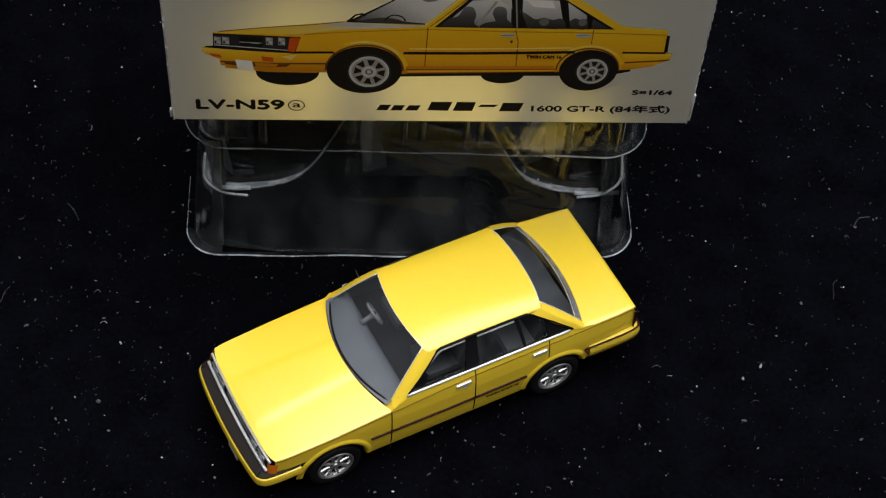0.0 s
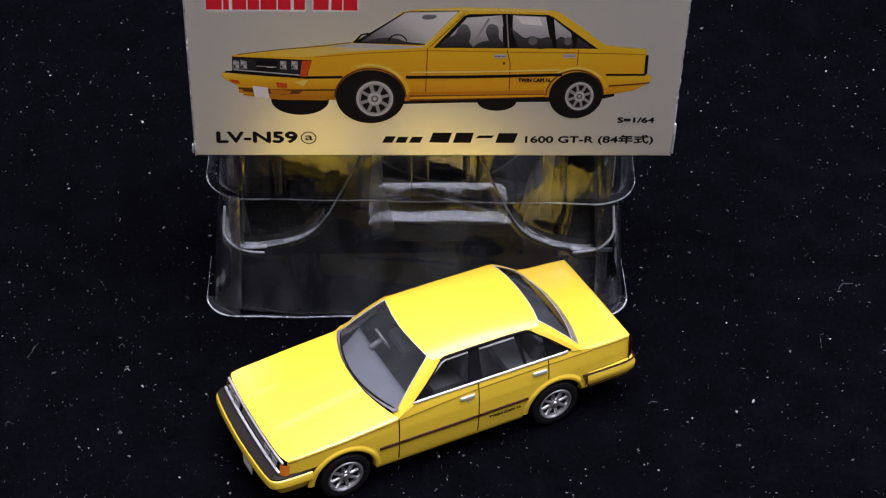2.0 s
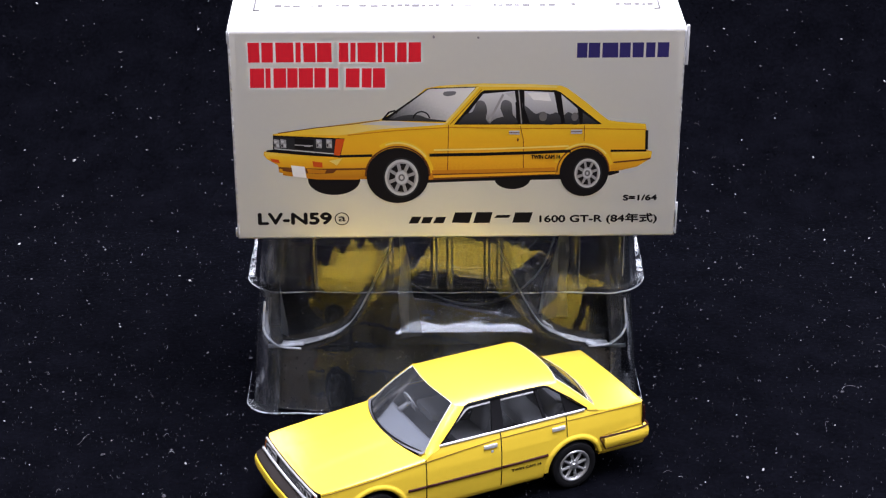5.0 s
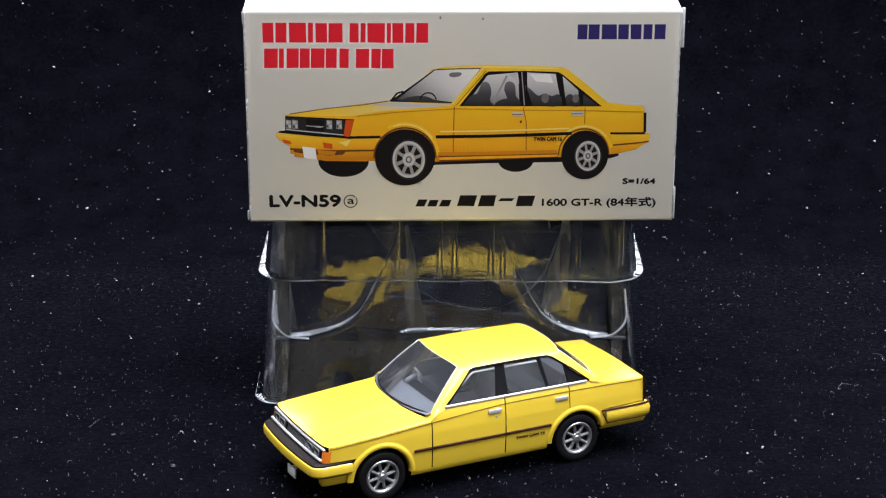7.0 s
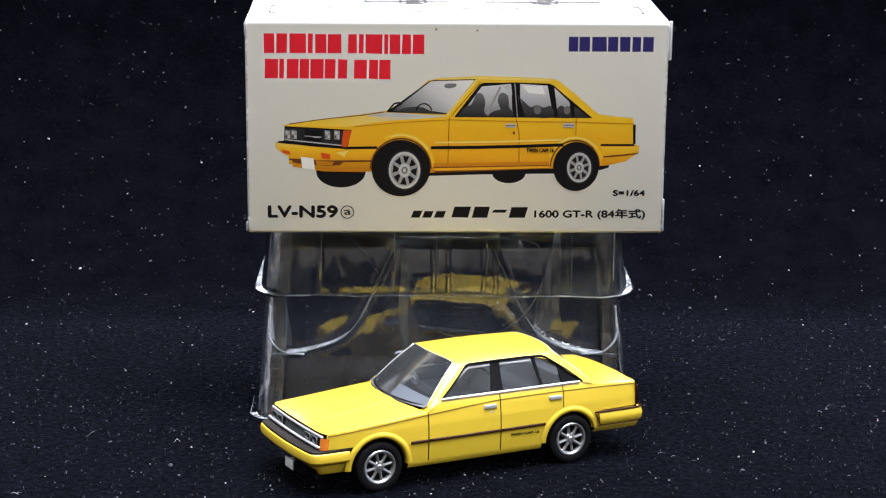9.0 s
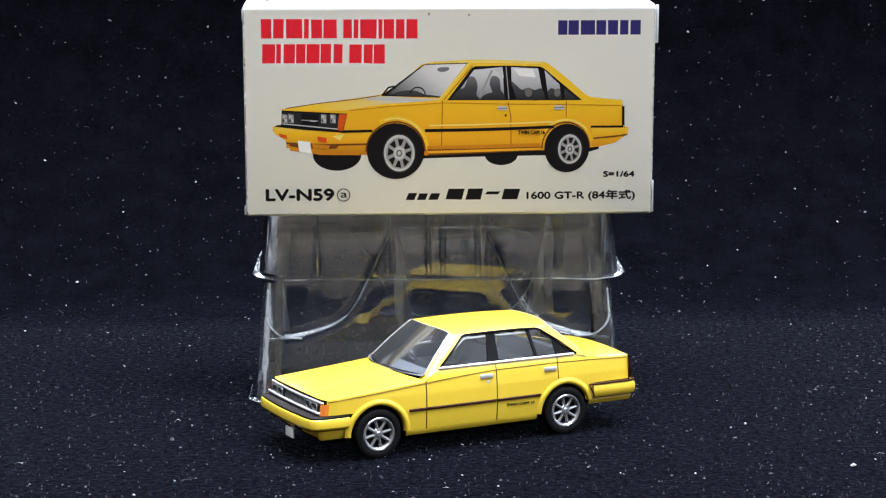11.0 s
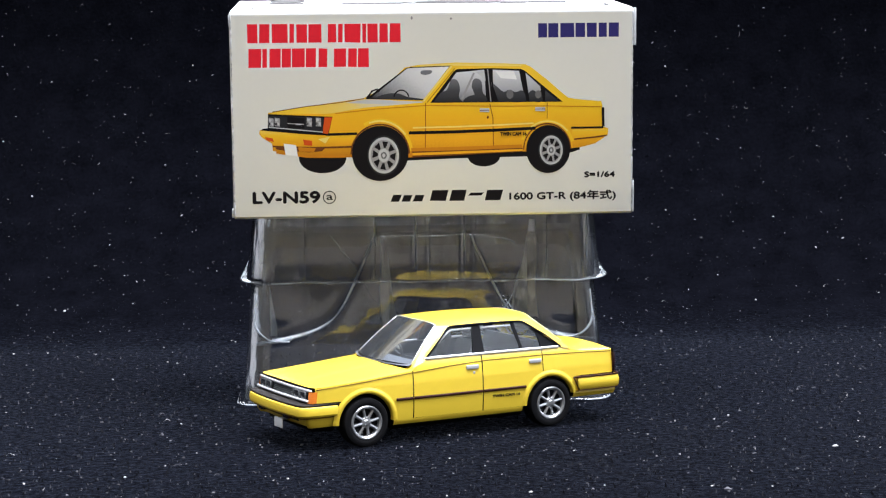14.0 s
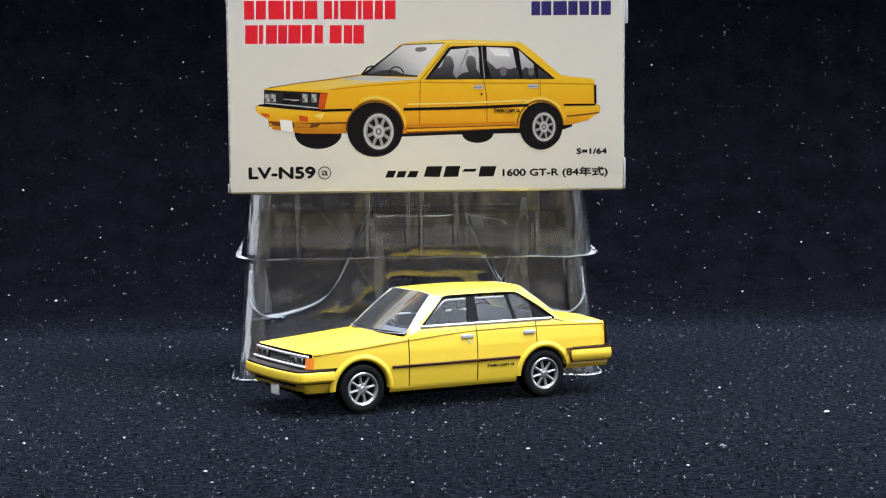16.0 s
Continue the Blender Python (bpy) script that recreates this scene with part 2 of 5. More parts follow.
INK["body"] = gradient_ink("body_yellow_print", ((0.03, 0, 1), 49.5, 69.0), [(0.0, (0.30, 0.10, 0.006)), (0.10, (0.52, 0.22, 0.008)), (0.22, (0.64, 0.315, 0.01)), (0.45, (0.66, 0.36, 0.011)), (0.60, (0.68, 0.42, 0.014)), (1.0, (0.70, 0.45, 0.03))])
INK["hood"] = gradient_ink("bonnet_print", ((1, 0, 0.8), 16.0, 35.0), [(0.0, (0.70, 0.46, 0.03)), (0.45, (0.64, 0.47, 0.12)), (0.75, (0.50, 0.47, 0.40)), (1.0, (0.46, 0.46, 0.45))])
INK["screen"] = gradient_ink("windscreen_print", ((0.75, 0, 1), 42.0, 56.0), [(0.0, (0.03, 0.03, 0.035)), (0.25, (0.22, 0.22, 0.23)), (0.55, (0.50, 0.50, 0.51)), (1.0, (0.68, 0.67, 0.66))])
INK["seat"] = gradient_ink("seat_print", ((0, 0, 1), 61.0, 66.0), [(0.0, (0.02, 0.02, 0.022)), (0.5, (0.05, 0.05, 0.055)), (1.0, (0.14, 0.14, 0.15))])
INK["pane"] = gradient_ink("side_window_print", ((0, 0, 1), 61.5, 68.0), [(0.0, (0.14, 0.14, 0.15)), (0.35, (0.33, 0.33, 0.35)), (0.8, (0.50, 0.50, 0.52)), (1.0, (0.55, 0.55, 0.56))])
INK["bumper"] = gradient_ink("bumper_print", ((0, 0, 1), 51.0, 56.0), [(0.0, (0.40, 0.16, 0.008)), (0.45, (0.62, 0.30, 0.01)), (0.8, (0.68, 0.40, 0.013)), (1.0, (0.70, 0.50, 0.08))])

VELVET = velvet()
PILE = material("velvet_pile", (0.045, 0.047, 0.062), 0.9, 0, 0, 0.0008, 0.0, 0, 0, 0.2)


def vary_fibres(mat, dark, middle, at, pale):
    """Each island takes a shade of its own: most are dark, a few pale."""
    nt = mat.node_tree
    geo = nt.nodes.new("ShaderNodeNewGeometry")
    ramp = nt.nodes.new("ShaderNodeValToRGB")
    ramp.color_ramp.elements[0].color = (*dark, 1)
    ramp.color_ramp.elements[1].color = (*pale, 1)
    mid = ramp.color_ramp.elements.new(at)
    mid.color = (*middle, 1)
    nt.links.new(geo.outputs["Random Per Island"], ramp.inputs["Fac"])
    nt.links.new(ramp.outputs["Color"], nt.nodes["Principled BSDF"].inputs["Base Color"])


vary_fibres(PILE, (0.003, 0.0035, 0.006), (0.009, 0.010, 0.016), 0.75, (0.15, 0.155, 0.18))
vary_fibres(LINT, (0.02, 0.02, 0.026), (0.095, 0.095, 0.115), 0.75, (0.44, 0.44, 0.45))
WALL = material("room_plaster", (0.33, 0.33, 0.34), 0.85, 0, 0.06, 0.05, 0.1)
WALL_BROWN = material("brown_plaster", (0.15, 0.12, 0.08), 0.85, 0, 0.1, 0.05, 0.1)
WOOD = material("table_wood", (0.17, 0.15, 0.12), 0.5, 0, 0.2, 0.01, 0.1)

# ---- mesh helpers; all shapes are drawn in millimetres ----
MM = 0.001


def part(name, bm, mat, parent=None, label="", smooth=32):
    """Links a bmesh, drawn in millimetres, as one mesh object."""
    if smooth:
        for e in bm.edges:
            e.smooth = not (len(e.link_faces) == 2 and e.calc_face_angle(0) > radians(smooth))
        for f in bm.faces:
            f.smooth = True
    bm.transform(Matrix.Scale(MM, 4))
    me = bpy.data.meshes.new(name)
    bm.to_mesh(me)
    bm.free()
    for m in mat if isinstance(mat, (list, tuple)) else [mat]:
        me.materials.append(m)
    ob = new(name, me)
    if parent:
        ob.parent = parent
    if label:
        tagged(ob, label)
    return ob


def grid(bm, nu, nv, f, mat=0):
    """A sheet of nu x nv quads over u, v from 0 to 1."""
    vs = [[bm.verts.new(f(i / nu, j / nv)) for j in range(nv + 1)] for i in range(nu + 1)]
    for i in range(nu):
        for j in range(nv):
            q = (vs[i][j], vs[i + 1][j], vs[i + 1][j + 1], vs[i][j + 1])
            bm.faces.new(q).material_index = mat
    return vs


def box(bm, lo, hi, bevel=0.0, turn=None):
    r = bmesh.ops.create_cube(bm, size=1)
    for v in r["verts"]:
        v.co = [l + (c + 0.5) * (h - l) for l, h, c in zip(lo, hi, v.co)]
    if bevel:
        es = list({e for v in r["verts"] for e in v.link_edges})
        out = bmesh.ops.bevel(bm, geom=es, offset=bevel, segments=2, affect="EDGES", profile=0.6)
        vs = list({v for f in out["faces"] for v in f.verts})
    else:
        vs = r["verts"]
    if turn:
        bmesh.ops.transform(bm, matrix=turn, verts=vs)
    return vs


def tube(bm, points, r, sides=8, closed=False, flat=1.0):
    """A round bar along points."""
    pts = [Vector(p) for p in points]
    rings, n = [], len(pts)
    for i, p in enumerate(pts):
        a, b = (pts[i - 1], pts[(i + 1) % n]) if closed else (pts[max(i - 1, 0)], pts[min(i + 1, n - 1)])
        d = (b - a).normalized()
        side = d.cross(Vector((0, 0, 1)))
        side = side.normalized() if side.length > 1e-4 else Vector((1, 0, 0))
        up = side.cross(d)
        rings.append([bm.verts.new(p + r * (math.cos(t) * side + flat * math.sin(t) * up)) for t in (2 * math.pi * k / sides for k in range(sides))])
    for i in range(n if closed else n - 1):
        for k in range(sides):
            a, b = rings[i], rings[(i + 1) % n]
            bm.faces.new((a[k], a[(k + 1) % sides], b[(k + 1) % sides], b[k]))
    if not closed:
        bm.faces.new(rings[0][::-1])
        bm.faces.new(rings[-1])


def smooth_path(points, steps=6):
    """A Catmull-Rom curve through points."""
    p = [Vector(q) for q in points]
    p = [2 * p[0] - p[1]] + p + [2 * p[-1] - p[-2]]
    out = []
    for a, b, c, d in zip(p, p[1:], p[2:], p[3:]):
        for k in range(steps):
            t = k / steps
            out.append(0.5 * (2 * b + (c - a) * t + (2 * a - 5 * b + 4 * c - d) * t * t + (3 * b - a - 3 * c + d) * t**3))
    return out + [p[-2]]


def lathe(bm, profile, axis_y=True, sides=40, centre=(0, 0, 0), mat=0):
    """Turns a profile of (radius, depth) round the y axis."""
    rings = []
    for r, d in profile:
        rings.append([bm.verts.new((centre[0] + r * math.cos(t), centre[1] + d, centre[2] + r * math.sin(t))) for t in (2 * math.pi * k / sides for k in range(sides))])
    for a, b in zip(rings, rings[1:]):
        for k in range(sides):
            bm.faces.new((a[k], a[(k + 1) % sides], b[(k + 1) % sides], b[k])).material_index = mat
    return rings


def thing(name, m, label, category, group=""):
    ob = new(name)
    ob.empty_display_size = 0.005
    ob.matrix_world = m
    return tagged(ob, label, category, group)


def lerp(xs, ys):
    return lambda x: float(np.interp(x, xs, ys))

# ---- the setting: a velvet sheet on a table, swept up behind, in an added room out of view ----
def sweep_at(s):
    """The velvet's line seen from the side: flat, then a quarter turn, then upright. s: millimetres along it."""
    r, y0 = 100.0, 88.0
    if s < y0:
        return s, 0.0
    if s < y0 + r * math.pi / 2:
        a = (s - y0) / r
        return y0 + r * math.sin(a), r - r * math.cos(a)
    return y0 + r, r + s - y0 - r * math.pi / 2


def velvet_sheet():
    bm = bmesh.new()
    # the cloth stops short so that unseen bare table mirrors in the box
    rows = list(np.linspace(-200, 60, 27)) + list(np.linspace(70, 257, 40))
    vs = []
    for s in rows:
        y, z = sweep_at(s)
        line = []
        for x in np.linspace(-600, 600, 61):
            w = 1.2 * noise.noise(Vector((x * 0.012, s * 0.01, 3.1))) if s > 110 else 0
            line.append(bm.verts.new((x, y - w, z)))
        vs.append(line)
    for a, b in zip(vs, vs[1:]):
        for k in range(60):
            bm.faces.new((a[k], a[k + 1], b[k + 1], b[k]))
    tagged(part("ground", bm, VELVET), "black velvet cloth swept up behind the things", "cloth", kind="structure")


def velvet_pile():
    """Short fibres that catch the light, denser where the camera comes near."""
    rng = np.random.default_rng(5)
    vs, fs = [], []
    n = 85000
    s = rng.uniform(-250, 200, n)
    keep = rng.uniform(0, 1, n) < np.clip(1.1 - (s + 250) / 520, 0.25, 1)
    s = s[keep]
    x = rng.uniform(-1, 1, len(s)) * (70 + 0.28 * (s + 250))
    for xi, si in zip(x, s):
        y, z = sweep_at(si)
        a = rng.uniform(0, math.pi)
        ln, w = rng.uniform(0.06, 0.2) * rng.uniform(0.6, 1.4), rng.uniform(0.0, 0.03)
        dx, dy = math.cos(a), math.sin(a)
        up = rng.uniform(0.12, 0.45) * rng.uniform(0.4, 1.6)
        k = len(vs)
        if si > 88:
            ty = (si - 88) / 100
            cy, cz, ny, nz = math.cos(ty), math.sin(ty), -math.sin(ty), math.cos(ty)
        else:
            cy, cz, ny, nz = 1, 0, 0, 1
        for u, v, h in ((-ln, 0, 0), (ln, 0, 0), (ln * 0.5, w, up), (-ln * 0.3, w, up * 0.9)):
            px, pt = u * dx - v * dy, u * dy + v * dx
            vs.append(((xi + px) * MM, (y + pt * cy + h * ny) * MM, (z + pt * cz + h * nz) * MM))
        fs.append((k, k + 1, k + 2, k + 3))
    me = bpy.data.meshes.new("velvet_fibres")
    me.from_pydata(vs, [], fs)
    me.materials.append(PILE)
    tagged(new("velvet_fibres", me), "short dark fibres of the velvet pile", "fibres", kind="stuff")


def lint():
    """White dust flakes, fluffs and curled threads caught in the velvet; each is an island of its own shade."""
    rng = np.random.default_rng(11)
    vs, fs = [], []

    def place(xi, si, px, pt, h):
        y, z = sweep_at(si + pt)
        t = min(max((si - 88) / 100, 0), math.pi / 2)
        return ((xi + px) * MM, (y - h * math.sin(t)) * MM, (z + h * math.cos(t)) * MM)

    def speck(xi, si, r):
        """A lumpy flake, longer than wide, half sunk in the pile."""
        k = len(vs)
        turn, long = rng.uniform(0, math.pi), rng.uniform(1.0, 2.2)
        low, n = rng.uniform(0.15, 0.4), 6
        for ring, (q0, h) in enumerate(((0.75, 0.0), (1.0, 0.5 * r), (0.55, 1.1 * r))):
            for j in range(n):
                a = 2 * math.pi * j / n + 0.4 * ring
                q = r * q0 * rng.uniform(0.7, 1.2)
                u, v = q * long * math.cos(a), q * math.sin(a)
                vs.append(place(xi, si, u * math.cos(turn) - v * math.sin(turn), u * math.sin(turn) + v * math.cos(turn), low + h * rng.uniform(0.8, 1.2)))
        for ring in range(2):
            for j in range(n):
                a, b = k + ring * n + j, k + ring * n + (j + 1) % n
                fs.append((a, b, b + n, a + n))
        fs.append(tuple(k + 2 * n + j for j in range(n)))

    def thread(xi, si, length, w, bend=None, lift=0.35):
        """A fine ribbon that curls and lifts off the pile."""
        a = rng.uniform(0, 2 * math.pi)
        bend = rng.uniform(-3.2, 3.2) if bend is None else bend
        px = pt = 0.0
        k0, n = len(vs), 9
        rise = rng.uniform(0.3, 1.2) * lift
        for j in range(n):
            h = 0.2 + rise * math.sin(math.pi * j / (n - 1))
            vs.append(place(xi, si, px - w * math.sin(a), pt + w * math.cos(a), h))
            vs.append(place(xi, si, px + w * math.sin(a), pt - w * math.cos(a), h + 1.3 * w))
            px, pt = px + length / n * math.cos(a), pt + length / n * math.sin(a)
            a += bend * 1.3 / n + rng.uniform(-0.35, 0.35)
        for j in range(n - 1):
            k = k0 + 2 * j
            fs.append((k, k + 1, k + 3, k + 2))

    for _ in range(6800):
        s = rng.uniform(-240, 255)
        x = rng.uniform(-1, 1) * (85 + 0.28 * (s + 240))
        speck(x, s, rng.choice([0.06, 0.1, 0.15, 0.21], p=[0.42, 0.35, 0.18, 0.05]))
    for _ in range(1700):
        s = rng.uniform(-230, 255)
        x = rng.uniform(-1, 1) * (85 + 0.28 * (s + 230))
        thread(x, s, rng.uniform(0.4, 1.9), rng.uniform(0.012, 0.027))
    # flakes and curls that stand out from the rest
    for x, s, r in ((-53.5, -26.9, 0.42), (67.2, -51.4, 0.36), (-51.5, -32.4, 0.22), (-41.9, 26.0, 0.3), (61.1, 98.5, 0.34), (-58.0, 63.5, 0.26), (-77.6, 12.5, 0.22), (58.8, 70.6, 0.24), (90, 121, 0.26), (51.2, -22.3, 0.24), (-91.7, 122, 0.34), (-66.4, -12, 0.24), (-57.6, 7.5, 0.2), (20, -82, 0.26), (-70.2, 41, 0.22), (-68.8, 182.3, 0.34), (80.6, 152, 0.32), (76.4, 212, 0.36), (-114.9, 191, 0.26), (-105.5, 172, 0.26), (120.2, 151, 0.28), (54.4, -20, 0.3), (41.2, -85, 0.4), (-64.9, -59.5, 0.26), (-47.8, -49, 0.26), (39.7, -58.5, 0.26), (51.6, -56.5, 0.26), (48.6, 21, 0.26), (-53.9, -10.5, 0.18), (-63, 10, 0.18), (50.4, -30.5, 0.26)):
        speck(x, s, r)
    for x, s, bend in ((73.4, 7.2, 4.2), (-45.1, 7.5, 2.6), (59.6, 14, 4.0), (54, -19, 2.0), (-52.3, 2, 3.0)):
        thread(x, s, 1.7, 0.035, bend)
    for x, s in ((78, 12), (84, 5), (92, 18), (70, -2), (88, 26), (-62, 14), (-70, -4), (96, 9)):
        thread(x, s, 5, 0.022, 0.5, 0.5)
    me = bpy.data.meshes.new("lint")
    me.from_pydata(vs, [], fs)
    me.materials.append(LINT)
    tagged(new("lint", me), "white dust specks and threads scattered over black velvet", "lint", kind="stuff")


def room():
    # out of view: added to bounce light and to be mirrored
    def slab(name, lo, hi, mat, label, cat):
        bm = bmesh.new()
        box(bm, lo, hi)
        tagged(part(name, bm, mat, smooth=0), label, cat, kind="structure")

    slab("table_top", (-620, -540, -30), (620, 620, -2), WOOD, "table under the cloth, its unseen bare front mirrored in the box", "table")
    slab("floor", (-1600, -1600, -760), (1600, 1600, -740), WOOD, "plain room floor", "floor")
    bm = bmesh.new()
    for lo, hi in (((-1600, 1600, -740), (1600, 1650, 810)), ((-1600, 1600, 1650), (1600, 1650, 1700)), ((-1600, 1600, 810), (-710, 1650, 1650)), ((710, 1600, 810), (1600, 1650, 1650))):
        box(bm, lo, hi)
    tagged(part("wall_north", bm, WALL, smooth=0), "unseen plain plaster wall with a lamp opening", "wall", kind="structure")
    slab("wall_south", (-1600, -1650, -740), (1600, -1600, 1700), WALL_BROWN, "unseen dim brown wall, mirrored in the trays", "wall")
    bm = bmesh.new()
    for lo, hi in (((1600, -1600, -740), (1650, 1600, 750)), ((1600, -1600, 1650), (1650, 1600, 1700)), ((1600, -1600, 750), (1650, -1500, 1650)), ((1600, -200, 750), (1650, 1600, 1650))):
        box(bm, lo, hi)
    tagged(part("wall_east", bm, WALL, smooth=0), "unseen plain plaster wall with a lamp opening", "wall", kind="structure")
    slab("wall_west", (-1650, -1600, -740), (-1600, 1600, 1700), WALL, "plain plaster wall", "wall")
    slab("ceiling", (-1650, -1650, 1700), (1650, 1650, 1720), WALL, "plain plaster ceiling", "ceiling")


room()
velvet_sheet()
velvet_pile()
lint()

# ---- the clear plastic packing: two trays, one turned over on the other ----
def corner_line(x0, x1, y0, y1, r, n=8):
    """A rectangle with rounded corners, seen from above."""
    out = []
    for cx, cy, a0 in ((x1 - r, y0 + r, -90), (x1 - r, y1 - r, 0), (x0 + r, y1 - r, 90), (x0 + r, y0 + r, 180)):
        for k in range(n + 1):
            a = radians(a0 + 90 * k / n)
            out.append((cx + r * math.cos(a), cy + r * math.sin(a)))
    return out


def ring_wall(bm, lines):
    """Walls between closed lines of (points, z)."""
    rings = [[bm.verts.new((x, y, z)) for x, y in pts] for pts, z in lines]
    for a, b in zip(rings, rings[1:]):
        n = len(a)
        for k in range(n):
            bm.faces.new((a[k], a[(k + 1) % n], b[(k + 1) % n], b[k]))
    return rings


def front_half(line, height):
    """The part of a closed line nearer than its middle, from corner to corner round the front, in short steps."""
    left = [p for p in line if p[1] < 16 and p[0] < 0]
    right = [p for p in line if p[1] < 16 and p[0] > 0]
    pts = left + [(x, left[-1][1]) for x in np.linspace(left[-1][0] + 4, right[0][0] - 4, 24)] + right
    return [(x, y, height(x)) for x, y in pts]


MID = -2.9
arc_z = lerp([0, 9.0, 11, 12, 13.5, 14.8, 16.2, 18.3, 20.7, 23.6, 28.3, 34.6, 37], [60, 37, 31.5, 29.5, 26, 23.3, 20.5, 17.4, 15.6, 14.3, 13.0, 12.1, 12.0])


def shoulder_y(x, z):
    """The front of the lower tray: it leans back and rounds off towards its corners."""
    d = abs(x - MID)
    return 3.2 + 0.26 * min(z, 12) + 0.03 * max(z - 12, 0) + 1.6 * max(0, (d - 20) / 14) ** 2 + (0.35 if x < MID else -0.5) * d / 34


def lower_tray():
    tray = thing("plastic_tray", pose(0, 0, 0), "clear vacuum-formed plastic tray standing on black velvet", "plastic tray", "clear packing trays")
    # back and side walls
    bm = bmesh.new()
    lines = [(corner_line(-40.0, 34.5, 3.4, 38.3, 5), 0.4), (corner_line(-39.4, 33.9, 5.2, 37.3, 5), 8), (corner_line(-38.7, 33.2, 6.3, 36.2, 5), 17), (corner_line(-38.1, 32.5, 6.6, 35.2, 5), 25), (corner_line(-37.4, 31.8, 6.8, 34.1, 5), 34)]
    rings = [[bm.verts.new((x, y, z)) for x, y in pts] for pts, z in lines]
    for a, b in zip(rings, rings[1:]):
        n = len(a)
        for k in range(n):
            if k != n - 1:
                bm.faces.new((a[k], a[k + 1], b[k + 1], b[k]))
    top = rings[-1]
    bm.faces.new(top)
    part("tray_wall", bm, PLASTIC, tray)
    # front wall with its stepped-out tongue between two concave shoulders
    bm = bmesh.new()

    def front(u, v):
        x = -35.8 + 65.9 * u
        z = 0.4 + 33.4 * v
        d = abs(x - MID)
        edge = arc_z(d)
        step = 1 / (1 + math.exp((z - edge) / 0.35)) if d > 8 else 1.0
        return (x, shoulder_y(x, z) + 1.7 * (1 - step), z)

    grid(bm, 130, 70, front)
    part("tray_front", bm, PLASTIC, tray)
    # rolled edges, their glints put in as pale haze: foot flange and the two shoulder ridges
    bm = bmesh.new()
    foot = corner_line(-41.2, 35.4, 2.6, 38.4, 6)
    ring_wall(bm, [(corner_line(-40.0, 34.5, 3.4, 38.3, 5), 0.42), (corner_line(-40.6, 35.0, 3.1, 38, 5.6), 0.30), (foot, 0.34)])
    bmesh.ops.delete(bm, geom=[v for v in bm.verts if v.co.y > 30], context="VERTS")
    part("foot_flange", bm, PLASTIC_THIN, tray)
    bm = bmesh.new()
    tube(bm, front_half(foot, lambda x: 0.45 + 0.18 * math.sin(x * 0.33)), 0.15, 6)
    for x in (-41.2, 35.4):
        tube(bm, [(x, y, 0.45) for y in (8.6, 14, 20)], 0.06, 5)
    part("flange_edge", bm, PLASTIC_EDGE, tray, "bright cut edge of the tray")
    for s in (-1, 1):
        bm = bmesh.new()
        pts = []
        for d in (10.2, 11, 12, 13.5, 14.8, 16.2, 18.3, 20.7, 23.6, 28.3, 31.5, 34.4):
            z = arc_z(d)
            pts.append((MID + s * d, shoulder_y(MID + s * d, z) - 0.1, z))
        tube(bm, smooth_path(pts, 3), 0.15, 6)
        part("shoulder_ridge", bm, PLASTIC_EDGE, tray, "curved ridge of the tray shoulder")
        bm = bmesh.new()
        inner = [(x - s * 0.55, y + 0.5, z + 0.75 - 0.02 * abs(z - 12)) for x, y, z in pts[:-1]]
        tube(bm, smooth_path(inner, 3), 0.09, 6)
        part("shoulder_crease", bm, PLASTIC_EDGE, tray, "fine second crease along the shoulder")
        bm = bmesh.new()
        a, b = smooth_path(pts[:-1], 3), smooth_path(inner, 3)
        grid(bm, len(a) - 1, 3, lambda u, v: a[round(u * (len(a) - 1))].lerp(b[round(u * (len(a) - 1))], v))
        part("shoulder_roll", bm, PLASTIC_HAZY, tray, "hazy rolled edge of the tray shoulder")
        bm = bmesh.new()
        tube(bm, smooth_path([(MID + s * d, shoulder_y(MID + s * d, arc_z(d)) - 0.15, arc_z(d)) for d in (27.0, 29.5, 32.0, 34.6)], 4), 0.4, 8, flat=0.9)
        part("shoulder_fold", bm, PLASTIC_WHITE, tray, "white folded end of the shoulder ridge")
        bm = bmesh.new()
        xs = MID + s * 34.9
        tube(bm, smooth_path([(xs - s * 0.9, 6.6, 22.5), (xs - s * 0.6, 6.5, 19), (xs - s * 0.5, 6.5, 16.6), (xs - s * 1.5, 6.3, 14.6), (xs - s * 3.8, 6.0, 13.1), (xs - s * 7.5, 5.6, 12.9)], 4), 0.22, 6)
        part("corner_ridge", bm, PLASTIC_WHITE, tray, "bright corner crease of the tray")
        # room reflection put in as patchy haze below the shoulder; inner fold beside it
        bm = bmesh.new()
        grid(bm, 6, 8, lambda u, v: (MID + s * (31.8 + 4.9 * u - 0.3 * v + 0.9 * u * (1 - u) * v - 1.2 * u * v), 4.4 + 3.6 * v + 2.6 * u**4, 1.2 + 22.6 * v))
        part("corner_sheen", bm, PLASTIC_PATCHY, tray, "plastic corner, room reflection put in as patchy haze")
        bm = bmesh.new()
        grid(bm, 3, 8, lambda u, v: (MID + s * (base_x(s) + (4.6 if s > 0 else 3.0) * u - 1.6 * u), 9.5 + 1.5 * u, (16.5 if s > 0 else 13.5) + v * (2.0 + (15.0 if s > 0 else 8.0) * u)))
        part("inner_fold", bm, PLASTIC_HAZY, tray, "inner fold of the tray, its reflected light put in as haze")
